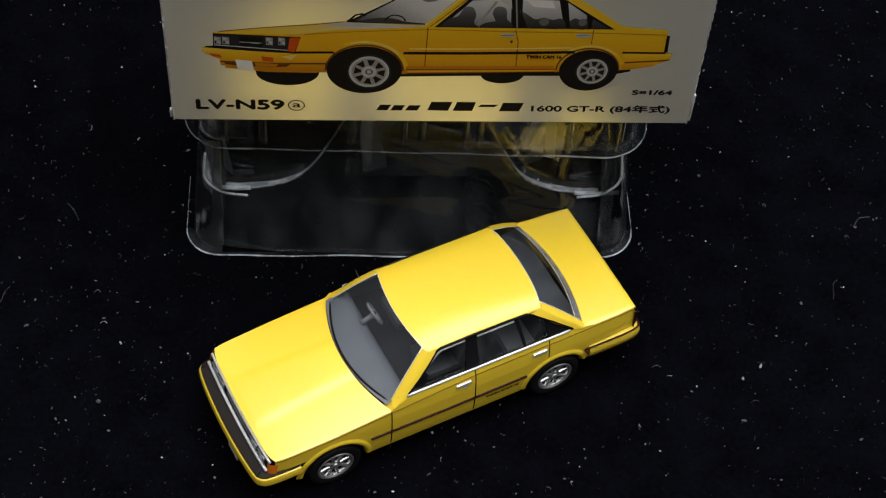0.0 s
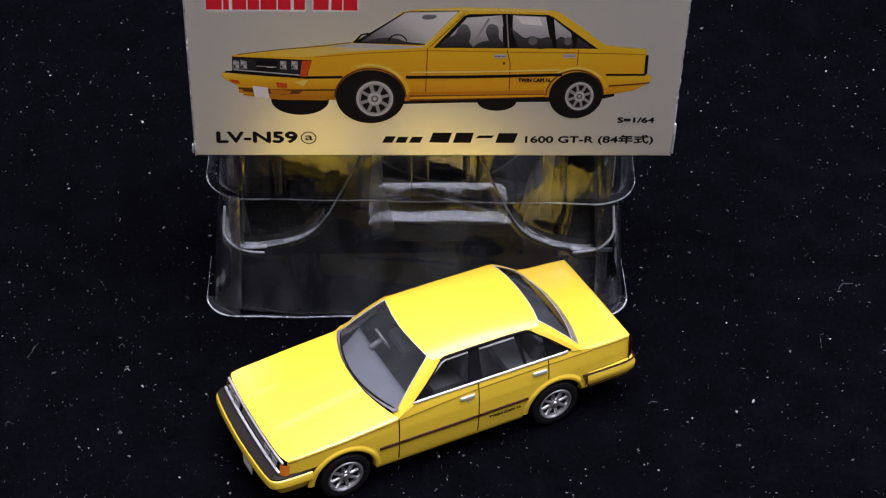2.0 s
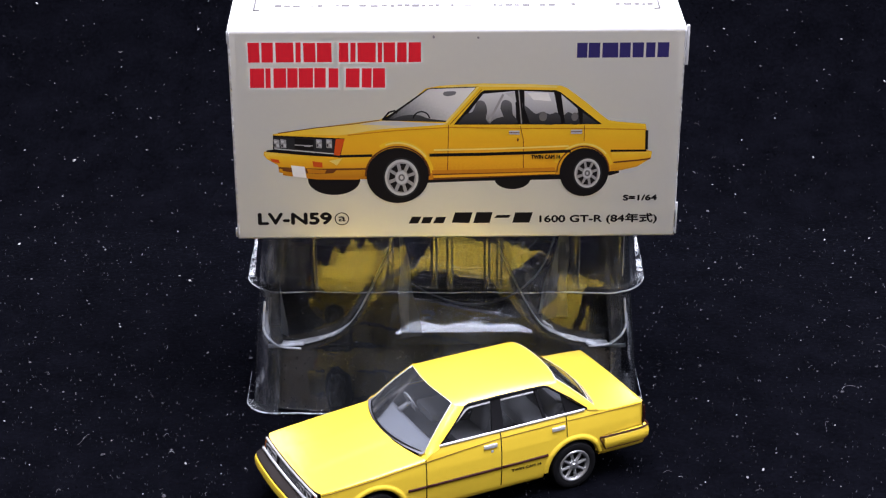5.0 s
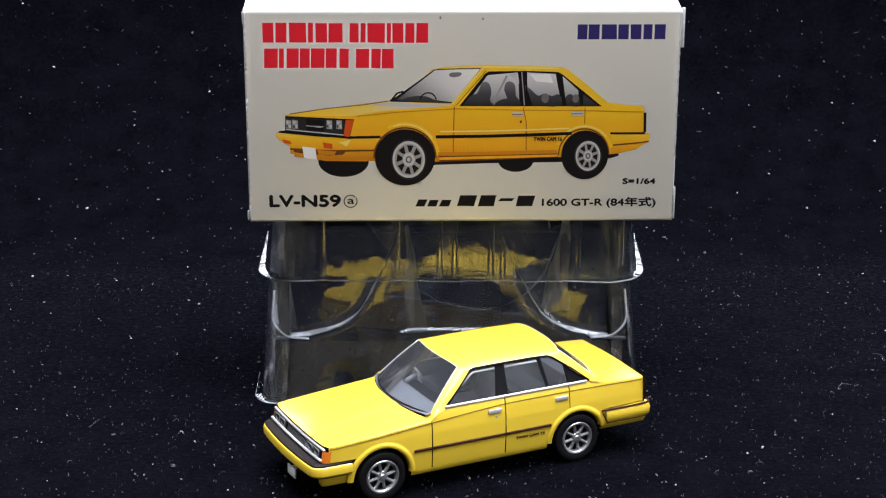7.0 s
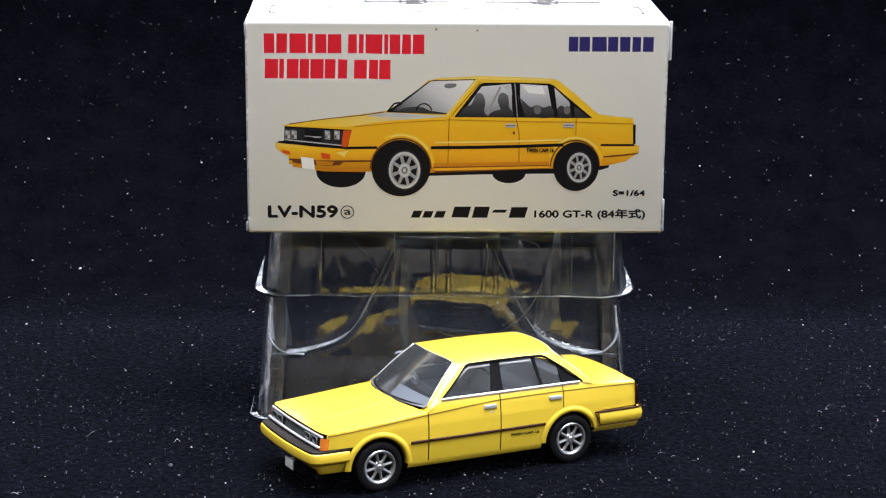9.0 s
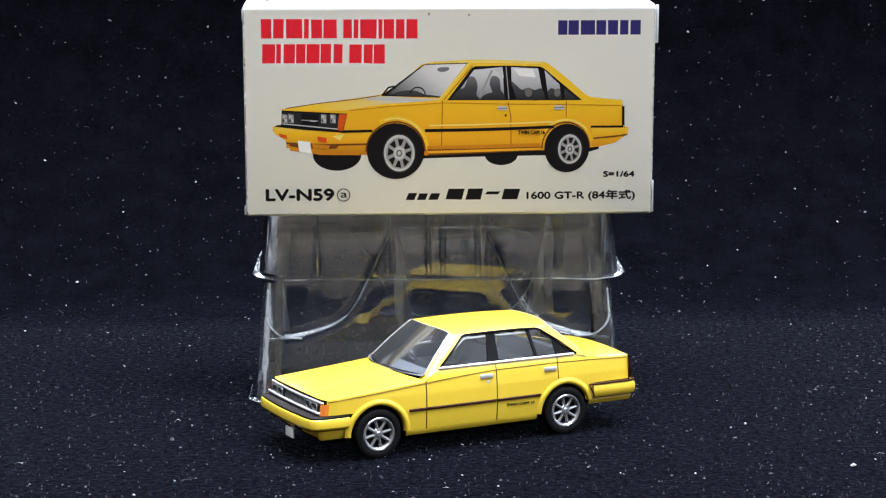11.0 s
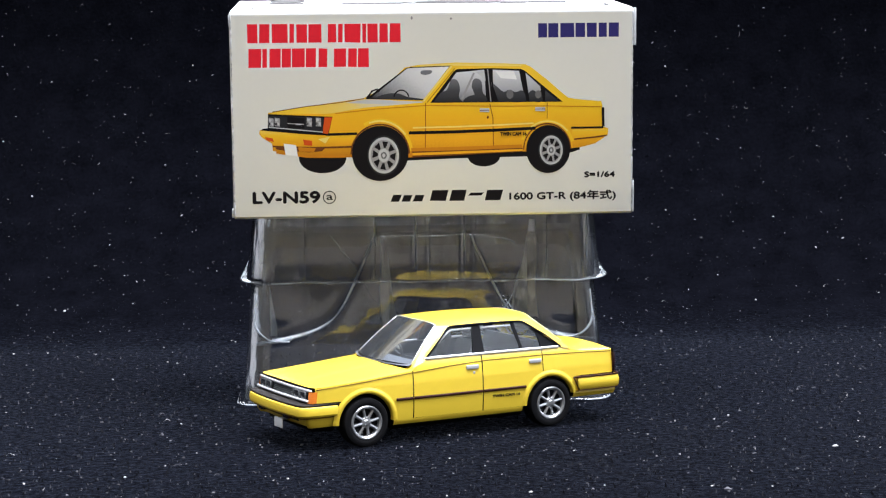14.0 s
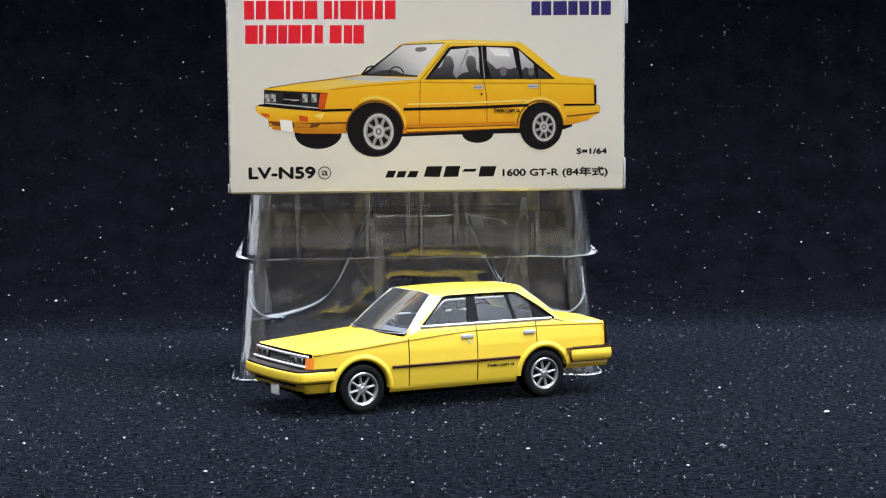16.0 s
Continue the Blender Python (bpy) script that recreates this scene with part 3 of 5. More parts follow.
    # folds round the inner hollow, narrowing upwards; haze stands in for their reflected light
    for x0, w, z0, z1, y0 in ((20.6, -5.6, 16.5, 36.5, 11.0), (-11.5, 4.2, 11.5, 33.5, 12.0)):
        bm = bmesh.new()
        grid(bm, 5, 12, lambda u, v: (x0 + w * u * (1 - 0.85 * v) + 0.25 * math.sin(9 * v + x0), y0 + 1.6 * u + 0.8 * v, z0 + (z1 - z0) * v))
        part("inner_fold", bm, PLASTIC_HAZY, tray, "inner fold of the tray, its reflected light put in as haze")
    # raised floor of the hollow; milky haze and slope help its bright reflection
    bm = bmesh.new()
    grid(bm, 28, 16, lambda u, v: (-13.5 + 29.5 * u + 3 * (0.5 - v) * (u - 0.5), 12.5 + 18.5 * v, 11.3 + 0.6 * v - 1.3 * abs(2 * u - 1) ** 11 - 1.3 * abs(2 * v - 1) ** 8 + 0.02 * noise.noise(Vector((u * 7, v * 4, 0.3)))))
    part("tray_floor", bm, PLASTIC_FLOOR, tray, "raised tray floor, its bright reflection helped by pale haze")
    # lip of the inner hollow, a wide U behind the front wall
    bm = bmesh.new()
    tube(bm, smooth_path([(-22.2, 30, 32.8), (-16.6, 30, 25.5), (-11.2, 30, 16.5), (-0.7, 30, 10.7), (8.9, 30, 11.1), (16.4, 30, 17.2), (20.2, 30, 27), (22.6, 30, 32.5)], 5), 0.16, 6)
    part("hollow_lip", bm, PLASTIC_EDGE, tray, "curved lip of the inner hollow")
    return tray


def base_x(s):
    return 18.6 if s > 0 else 30.0


def upper_tray():
    tray = thing("plastic_tray", pose(0, 0.0024, 0.0004, 0, 0, -1.3) @ pose(0, 0.0025, 0.0244, 3.4) @ pose(0, -0.0025, -0.0244), "clear ribbed plastic tray stacked under a card box", "plastic tray", "clear packing trays")
    bm = bmesh.new()

    lines = [(corner_line(-39.3, 33.6, 3.6, 38.2, 6), 24.6), (corner_line(-39.05, 33.4, 3.58, 37.8, 6), 26.7), (corner_line(-38.6, 33.0, 3.8, 37.2, 6), 30), (corner_line(-37.8, 32.3, 4.2, 35.8, 6), 37.9)]
    rings = ring_wall(bm, lines)
    cap = ring_wall(bm, [(corner_line(-37.8, 32.3, 4.2, 35.8, 6), 37.9), (corner_line(-36.9, 31.4, 5.1, 34.9, 5), 38.35)])
    bm.faces.new(cap[-1])
    part("tray_wall", bm, PLASTIC_RIBBED, tray)
    bm = bmesh.new()
    rim = corner_line(-40.5, 34.9, 2.5, 39.2, 7)
    ring_wall(bm, [(corner_line(-39.3, 33.6, 3.6, 38.2, 6), 24.6), (rim, 24.35)])
    part("rim_flange", bm, PLASTIC_THIN, tray)
    bm = bmesh.new()
    tube(bm, front_half(rim, lambda x: 24.4 + 0.10 * math.sin(x * 0.4) + 0.06 * math.sin(x * 1.3)), 0.13, 6)
    for x in (-40.5, 34.9):
        tube(bm, [(x, y, 24.4) for y in (9.5, 16, 24)], 0.06, 5)
    part("flange_edge", bm, PLASTIC_EDGE, tray, "bright cut edge of the tray")
    for s in (-1, 1):
        # upper corners: the reflection is put in as patchy haze
        bm = bmesh.new()
        grid(bm, 5, 8, lambda u, v: (MID + 0.1 + s * (31.0 + 4.3 * u - 1.2 * v), 3.55 + 0.6 * v + 2.6 * u**3, 25.2 + 12.2 * v))
        part("corner_sheen", bm, PLASTIC_PATCHY, tray, "plastic corner, room reflection put in as patchy haze")
    # upright pleats on the front
    for x in (-27.5, -13.2, -5.0, -2.1, 4.9, 7.2, 21.6, 29.8):
        bm = bmesh.new()
        grid(bm, 6, 8, lambda u, v: (x - 0.7 + 1.4 * u, 3.68 + 0.6 * v - 0.5 * math.sin(math.pi * u), 24.8 + 13 * v))
        pleat = part("pleat", bm, PLASTIC, tray)
        bm = bmesh.new()
        tube(bm, [(x + 0.5, 3.5 + 0.6 * v, 24.9 + 12.8 * v) for v in np.linspace(0.05 if x < 0 else 0.2, 1, 7)], 0.09, 5)
        part("pleat_edge", bm, PLASTIC_EDGE, pleat, "fine bright crease")
    return tray


lower_tray()
upper_tray()

# ---- the model car: x runs from nose to tail, y to its right side, z up, millimetres ----
CAR = thing("toy_car", pose(-0.02080, -0.03045, 0, 0, 0, 25.54), "glossy yellow die-cast toy saloon car parked on black velvet", "toy car")
REAR = 38.9
plan_w = lerp([-11, -8, 0, 20, 40, 50, 53.5], [11.5, 11.95, 12.25, 12.35, 12.25, 11.85, 11.55])
side_f = lerp([3.5, 4.3, 6, 8.1, 11, 13.2, 14.2, 14.9], [0.965, 0.978, 0.992, 1.0, 0.992, 0.972, 0.955, 0.93])
crease = lerp([-10.5, -5, 0, 5, 9.5, 17, 24, 37, 45, 53.3], [11.45, 11.85, 12.25, 12.7, 13.1, 13.7, 14.1, 14.15, 13.95, 13.6])


def half(x, z):
    return plan_w(x) * side_f(z)


def arch(x, cx, r):
    return 4.5 + math.sqrt(max(r * r - (x - cx) ** 2, 0))


def fender_low(x):
    return max(8.8, arch(x, 0, 6.2)) if x < -4 else max(4.35, arch(x, 0, 6.2)) if abs(x) < 6.2 else 4.35


def side_panel(bm, s, xl, xr, low, top, nu, nv):
    """A stretch of the car's flank; s is -1 on the left, 1 on the right."""

    def f(u, v):
        z0 = low((xl(9) + xr(9)) / 2)
        zg = z0 + (top(xl(9)) - z0) * v
        x = xl(zg) + (xr(zg) - xl(zg)) * u
        z = low(x) + (top(x) - low(x)) * v
        x = xl(z) + (xr(z) - xl(z)) * u
        return (x, s * half(x, z), z)

    grid(bm, nu, nv, f)
    bmesh.ops.recalc_face_normals(bm, faces=bm.faces)


def arch_lip(bm, s, cx, r0, r1, a0=0, a1=180):
    """The rolled flare round a wheel opening."""

    def f(u, v):
        a = radians(a0 + (a1 - a0) * u)
        r = r0 + (r1 - r0) * v
        x, z = cx + r * math.cos(a), 4.5 + r * math.sin(a)
        out = 0.22 * math.sin(math.pi * min(v * 1.15, 1)) ** 0.8 if v > 0 else -0.5
        return (x, s * (half(x, z) + out + 0.03), z)

    grid(bm, 44, 8, f)


def flank():
    for s in (-1, 1):
        bm = bmesh.new()
        side_panel(bm, s, lambda z: -9.75, lambda z: 9.5, fender_low, lambda x: crease(x) - 0.05, 90, 12)
        arch_lip(bm, s, 0, 5.2, 6.5)
        part("front_fender", bm, PAINT, CAR)
        bm = bmesh.new()
        side_panel(bm, s, lambda z: 9.72, lambda z: 24.05, lambda x: 4.45, lambda x: min(14.95, 13.45 + (x - 9.7) * 0.6), 40, 24)
        d1 = part("front_door", bm, PAINT, CAR)
        bm = bmesh.new()

        def back(z):
            return 37.2 if z > 10.4 else min(37.2, REAR - math.sqrt(max(6.35**2 - (z - 4.5) ** 2, 0)))

        def fb(u, v):
            z = 4.45 + 10.5 * v
            x = 24.27 + (back(z) - 24.27) * u
            return (x, s * half(x, z), z)

        grid(bm, 30, 40, fb)
        d2 = part("rear_door", bm, PAINT, CAR)
        bm = bmesh.new()
        side_panel(bm, s, lambda z: 37.4, lambda z: 53.2, lambda x: max(arch(x, REAR, 6.2), 6.3) if x < 44.5 else 9.2, lambda x: crease(x) - 0.05 + max(0, min(1, (46 - x) / 4)) * (14.9 - crease(x)), 70, 14)
        arch_lip(bm, s, REAR, 5.1, 6.45, 17)
        part("rear_quarter", bm, PAINT, CAR)
        # rocker under the doors
        bm = bmesh.new()
        grid(bm, 20, 3, lambda u, v: (5.6 + 27.2 * u, s * (half(20, 4.4) - 0.06 - 0.35 * (1 - v) ** 2), 3.5 + 0.93 * v))
        part("sill", bm, PAINT, CAR)
        # door handles with their keyholes
        for door, x in ((d1, 22.0), (d2, 35.6)):
            bm = bmesh.new()
            y = half(x, 12.8)
            box(bm, (x - 1.3, s * y - 0.28, 12.45), (x + 1.3, s * y + 0.28, 13.15), 0.12)
            if door is d1:
                box(bm, (x + 0.1, s * (y + 0.02) - 0.15, 11.5), (x + 0.6, s * (y + 0.02) + 0.15, 12.0), 0.08)
            part("door_handle", bm, CHROME, door, "chrome-painted door handle")
        # black moulding in three lengths, thin brown line along the crease
        for parent, x0, x1 in ((CAR, 6.1, 9.5), (d1, 9.75, 24.0), (d2, 24.3, 33.4)):
            bm = bmesh.new()
            pts = [(x, s * (half(x, 8.15) + 0.02), 8.15) for x in np.linspace(x0, x1, 12)]
            tube(bm, pts, 0.22, 8, flat=1.2)
            part("side_moulding", bm, STRIPE, parent, "thin black side moulding")
        bm = bmesh.new()
        tube(bm, [(x, s * (half(x, crease(x) - 0.35) + 0.01), crease(x) - 0.35) for x in np.linspace(-9.6, 53.0, 90)], 0.08, 6)
        part("crease_line", bm, LINE, CAR)


def deck(q, x, h, k):
    """A low crown with a crisp bevel outside k."""
    return crease(x) + h * (0.9 * (1 - q * q) + 0.1 * min((1 - abs(q)) / (1 - k), 1))


def spread(v):
    """Even steps from -1 to 1, gathered towards the ends."""
    return math.sin((v - 0.5) * math.pi)


hood_h = lerp([-10.5, -9.8, -4, 4, 9.5], [0.2, 0.35, 0.72, 0.95, 1.0])
trunk_h = lerp([43, 46, 52, 53.0, 53.4], [0.95, 0.95, 0.85, 0.7, 0.25])


def bonnet_and_boot():
    bm = bmesh.new()

    def hood(u, v):
        q = spread(v)
        x0 = -10.25 - 0.45 * (1 - q * q) + 0.6 * abs(q) ** 14
        x1 = 9.7 - 3.0 * (1 - q * q)
        x = x0 + (x1 - x0) * u
        y = q * half(x, crease(x))
        lift = 0.16 / (1 + math.exp((abs(y) - 4.6 + u) / 0.22)) * min(u * 5, 1)
        return (x, y, deck(q, x, hood_h(x), 0.96593) + lift)

    grid(bm, 50, 60, hood)
    part("bonnet", bm, PAINT, CAR)
    bm = bmesh.new()

    def boot(u, v):
        q = spread(v)
        x0 = 43.6 + 1.75 * (1 - q * q)
        x = x0 + (53.45 - x0) * u
        return (x, q * half(x, crease(x)), deck(q, x, trunk_h(x), 0.95106))

    grid(bm, 40, 50, boot)
    grid(bm, 3, 50, lambda u, v: (53.45 - 0.45 * u * u, spread(v) * half(53.4, 13.6) * (1 - 0.01 * u), deck(spread(v), 53.45, 0.25, 0.95106) - 0.75 * u))
    part("boot_lid", bm, PAINT, CAR)


def roof_at(s, t):
    """A point of the roof: s across from -1 to 1, t from its front edge to its rear edge."""
    x0, x1 = 16.9 - 1.3 * (1 - s * s), 36.8 + 0.9 * (1 - s * s)
    z = 20.05 + (1.05 + 0.32 * math.sin(math.pi * t)) * max(1 - abs(s) ** 4, 0) ** 0.75
    return Vector((x0 + (x1 - x0) * t, s * (8.85 + 0.1 * math.sin(math.pi * t)), z))


def flank_up(x, z, s, inset=0.0):
    """A point on the leaning side of the cabin."""
    k = (z - 14.9) / 5.2
    return Vector((x, s * (11.55 - 2.75 * k + 0.25 * math.sin(math.pi * min(max(k, 0), 1)) - inset), z + 0.4 * max(k, 0)))


def ws_low(s):
    return Vector((9.9 - 2.9 * (1 - s * s), 10.7 * s, 14.0 + 0.25 * (1 - s * s)))


def rw_low(s):
    return Vector((43.7 + 1.65 * (1 - s * s), 10.5 * s, 14.75 + 0.15 * (1 - s * s)))


def screen(bm, low, top, bulge, n=24, lo=0.0, hi=1.0):
    def f(u, v):
        s, t = 2 * u - 1, lo + (hi - lo) * v
        p = low(s).lerp(top(s), t)
        p.z += bulge * math.sin(math.pi * t)
        return p

    grid(bm, n, 10, f)


def cabin():
    bm = bmesh.new()
    grid(bm, 60, 40, lambda u, v: roof_at(spread(u), v))
    part("roof", bm, PAINT, CAR)
    bm = bmesh.new()
    grid(bm, 30, 10, lambda u, v: roof_at(0.97 * spread(u), 0.02 + 0.96 * v) - Vector((0, 0, 0.35)))
    part("headliner", bm, CABIN, CAR, "dark inner roof lining")
    top_f = lambda s: roof_at(0.88 * s, 0) - Vector((0, 0, 0.06))
    top_r = lambda s: roof_at(0.88 * s, 1) - Vector((0, 0, 0.06))
    for name, low, top, bulge in (("windscreen", ws_low, top_f, 0.25), ("rear_window", rw_low, top_r, 0.2)):
        bm = bmesh.new()
        screen(bm, low, top, bulge)
        glass = part(name, bm, SCREEN_GLASS if name == "windscreen" else GLASS, CAR, "clear tinted plastic window")
        edge = [low(s) for s in np.linspace(-1, 1, 25)]
        sides = [[low(s).lerp(top(s), t) + Vector((0, 0, bulge * math.sin(math.pi * t))) for t in np.linspace(0, 1, 9)] for s in (-1, 1)]
        bm = bmesh.new()
        tube(bm, edge, 0.17 if name == "windscreen" else 0.09, 8, flat=0.6)
        part("gasket", bm, BLACK, glass, "black window rubber")
        bm = bmesh.new()
        for pts in (sides[0], sides[1], [top(s) for s in np.linspace(-1, 1, 25)]):
            tube(bm, [p + Vector((0, 0, 0.03)) for p in pts], 0.08 if name == "windscreen" else 0.07, 6)
        if name == "rear_window":
            base = bmesh.new()
            screen(base, lambda s: low(s) + Vector((0.05, 0, 0.12)), lambda s: top(s) + Vector((0.05, 0, 0.12)), bulge, lo=0.0, hi=0.17)
            part("window_base", base, GLASS_BASE, glass, "pale clear band at the window foot")
            tube(bm, [low(s).lerp(top(s), 0.17) + Vector((0.05, 0, 0.22)) for s in np.linspace(-0.99, 0.99, 25)], 0.05, 5)
        part("bright_trim", bm, CHROME, glass, "thin silver window trim")
    for s in (-1, 1):
        bm = bmesh.new()
        # front pillar: window edge, outer corner, screen edge
        def pillar_a(u, v):
            a = flank_up(12.2 + 6.4 * u, 14.6 + 5.1 * u, s)
            c = ws_low(s).lerp(top_f(s), u) + Vector((0, 0, 0.25 * math.sin(math.pi * u)))
            b = flank_up(10.0 + 7.2 * u, 13.6 + 6.35 * u, s, 0.1 + 0.25 * (1 - u))
            return a.lerp(b, v * 2) if v < 0.5 else b.lerp(c, v * 2 - 1)

        grid(bm, 16, 4, pillar_a)
        # the scuttle corner between bonnet, wing and pillar
        foot = [Vector(p) for p in ((9.2, s * 9.9, 13.42), (9.2, s * 11.95, 12.9), (10.5, s * 11.98, 14.0), (10.4, s * 10.5, 14.2))]
        grid(bm, 4, 4, lambda u, v: foot[0].lerp(foot[1], u).lerp(foot[3].lerp(foot[2], u), v))
        part("front_pillar", bm, PAINT, CAR)
        bm = bmesh.new()

        def pillar_c(u, v):
            a = flank_up(41.8 - 7.0 * u, 14.85 + 4.85 * u, s)
            b = flank_up(43.9 - 7.0 * u, 14.5 + 5.4 * u, s, 0.05)
            c = rw_low(s).lerp(top_r(s), u) + Vector((0, 0, 0.2 * math.sin(math.pi * u)))
            return a.lerp(b, v / 0.55) if v < 0.55 else b.lerp(c, (v - 0.55) / 0.45)

        grid(bm, 20, 8, pillar_c)
        part("rear_pillar", bm, PAINT, CAR)
        side_windows(s)


def side_sheet(bm, s, corners, inset, thick=0.0):
    """A flat pane on the leaning cabin side; corners are (x, z)."""
    vs = [bm.verts.new(flank_up(x, z, s, inset)) for x, z in corners]
    f = bm.faces.new(vs)
    if thick:
        r = bmesh.ops.extrude_face_region(bm, geom=[f])
        for v in r["geom"]:
            if isinstance(v, bmesh.types.BMVert):
                v.co.y -= s * thick


def side_windows(s):
    panes = (
        ("front_window", ((11.9, 15.2), (18.6, 19.6), (24.0, 19.75), (22.9, 15.2))),
        ("rear_window", ((24.9, 15.2), (25.2, 19.75), (32.2, 19.7), (32.9, 15.2))),
        ("quarter_window", ((33.4, 15.2), (32.8, 19.65), (34.6, 19.6), (37.9, 17.3), (37.5, 15.2))),
    )
    for name, corners in panes:
        bm = bmesh.new()
        side_sheet(bm, s, corners, 0.45)
        part(name, bm, GLASS, CAR, "clear side window pane")
    blacks = (
        ("door_pillar", ((22.7, 15.1), (23.8, 19.85), (25.4, 19.85), (25.1, 15.1))),
        ("window_divider", ((32.9, 15.1), (32.1, 19.8), (32.7, 19.8), (33.4, 15.1))),
        ("corner_garnish", ((37.4, 15.1), (37.0, 18.2), (41.6, 15.1))),
    )
    for name, corners in blacks:
        bm = bmesh.new()
        side_sheet(bm, s, corners, 0.22, 0.4)
        part(name, bm, BLACK, CAR, "black window pillar")
    bm = bmesh.new()
    loop = [(12.7, 15.05), (15.8, 17.5), (18.5, 19.6), (19.3, 19.8), (25, 19.85), (31, 19.83), (34.2, 19.73), (35.0, 19.45), (38.5, 17.3), (41.6, 15.05)]
    tube(bm, [flank_up(x, z, s, 0.12) for x, z in loop], 0.22, 6)
    part("window_frame", bm, BLACK, CAR, "black side window frame")
    bm = bmesh.new()
    tube(bm, [flank_up(x, 15.02, s, -0.02) for x in np.linspace(12.4, 41.0, 30)], 0.2, 8, flat=1.3)
    part("belt_moulding", bm, CHROME, CAR, "bright chrome strip under the windows")
    # bright rims of the clear insert, put in as pale bars
    for pts in (((14.3, 16.2), (18.6, 18.9), (19.3, 19.15), (23.5, 19.2)), ((25.6, 19.15), (32.0, 19.15))):
        bm = bmesh.new()
        tube(bm, [flank_up(x, z, s, 0.6) for x, z in pts], 0.2, 6)
        part("glazing_edge", bm, EDGE, CAR, "edge of the moulded window insert, its caught light put in as pale colour")


def nose_path(x_side, inset, n=9):
    """The bumper line seen from above, left flank to right flank."""
    p = [(x_side, -12.35), (-8.5, -12.35), (-11.2, -12.2), (-12.5, -11.5), (-13.0, -10.2), (-13.4, -6), (-13.6, 0)]
    p = p + [(x, -y) for x, y in p[-2::-1]]
    c = smooth_path([(x, y, 0) for x, y in p], 5)
    out = []
    for i, q in enumerate(c):
        d = (c[min(i + 1, len(c) - 1)] - c[max(i - 1, 0)]).normalized()
        out.append(q + Vector((-d.y, d.x, 0)) * -inset)
    return out


def tail_path(x_side, inset):
    p = [(x_side, -12.55), (48, -12.6), (52, -12.55), (53.9, -12.2), (54.7, -11.2), (55.0, -6), (55.1, 0)]
    p = p + [(x, -y) for x, y in p[-2::-1]]
    c = smooth_path([(x, y, 0) for x, y in p], 5)
    out = []
    for i, q in enumerate(c):
        d = (c[min(i + 1, len(c) - 1)] - c[max(i - 1, 0)]).normalized()
        out.append(q + Vector((-d.y, d.x, 0)) * inset)
    return out


def swept(bm, path, profile):
    """Sweeps rows of (inset, z) along a plan line."""
    rings = [[bm.verts.new((q.x, q.y, z)) for q in path(i)] for i, z in profile]
    for a, b in zip(rings, rings[1:]):
        for k in range(len(a) - 1):
            bm.faces.new((a[k], a[k + 1], b[k + 1], b[k]))
    bmesh.ops.recalc_face_normals(bm, faces=bm.faces)


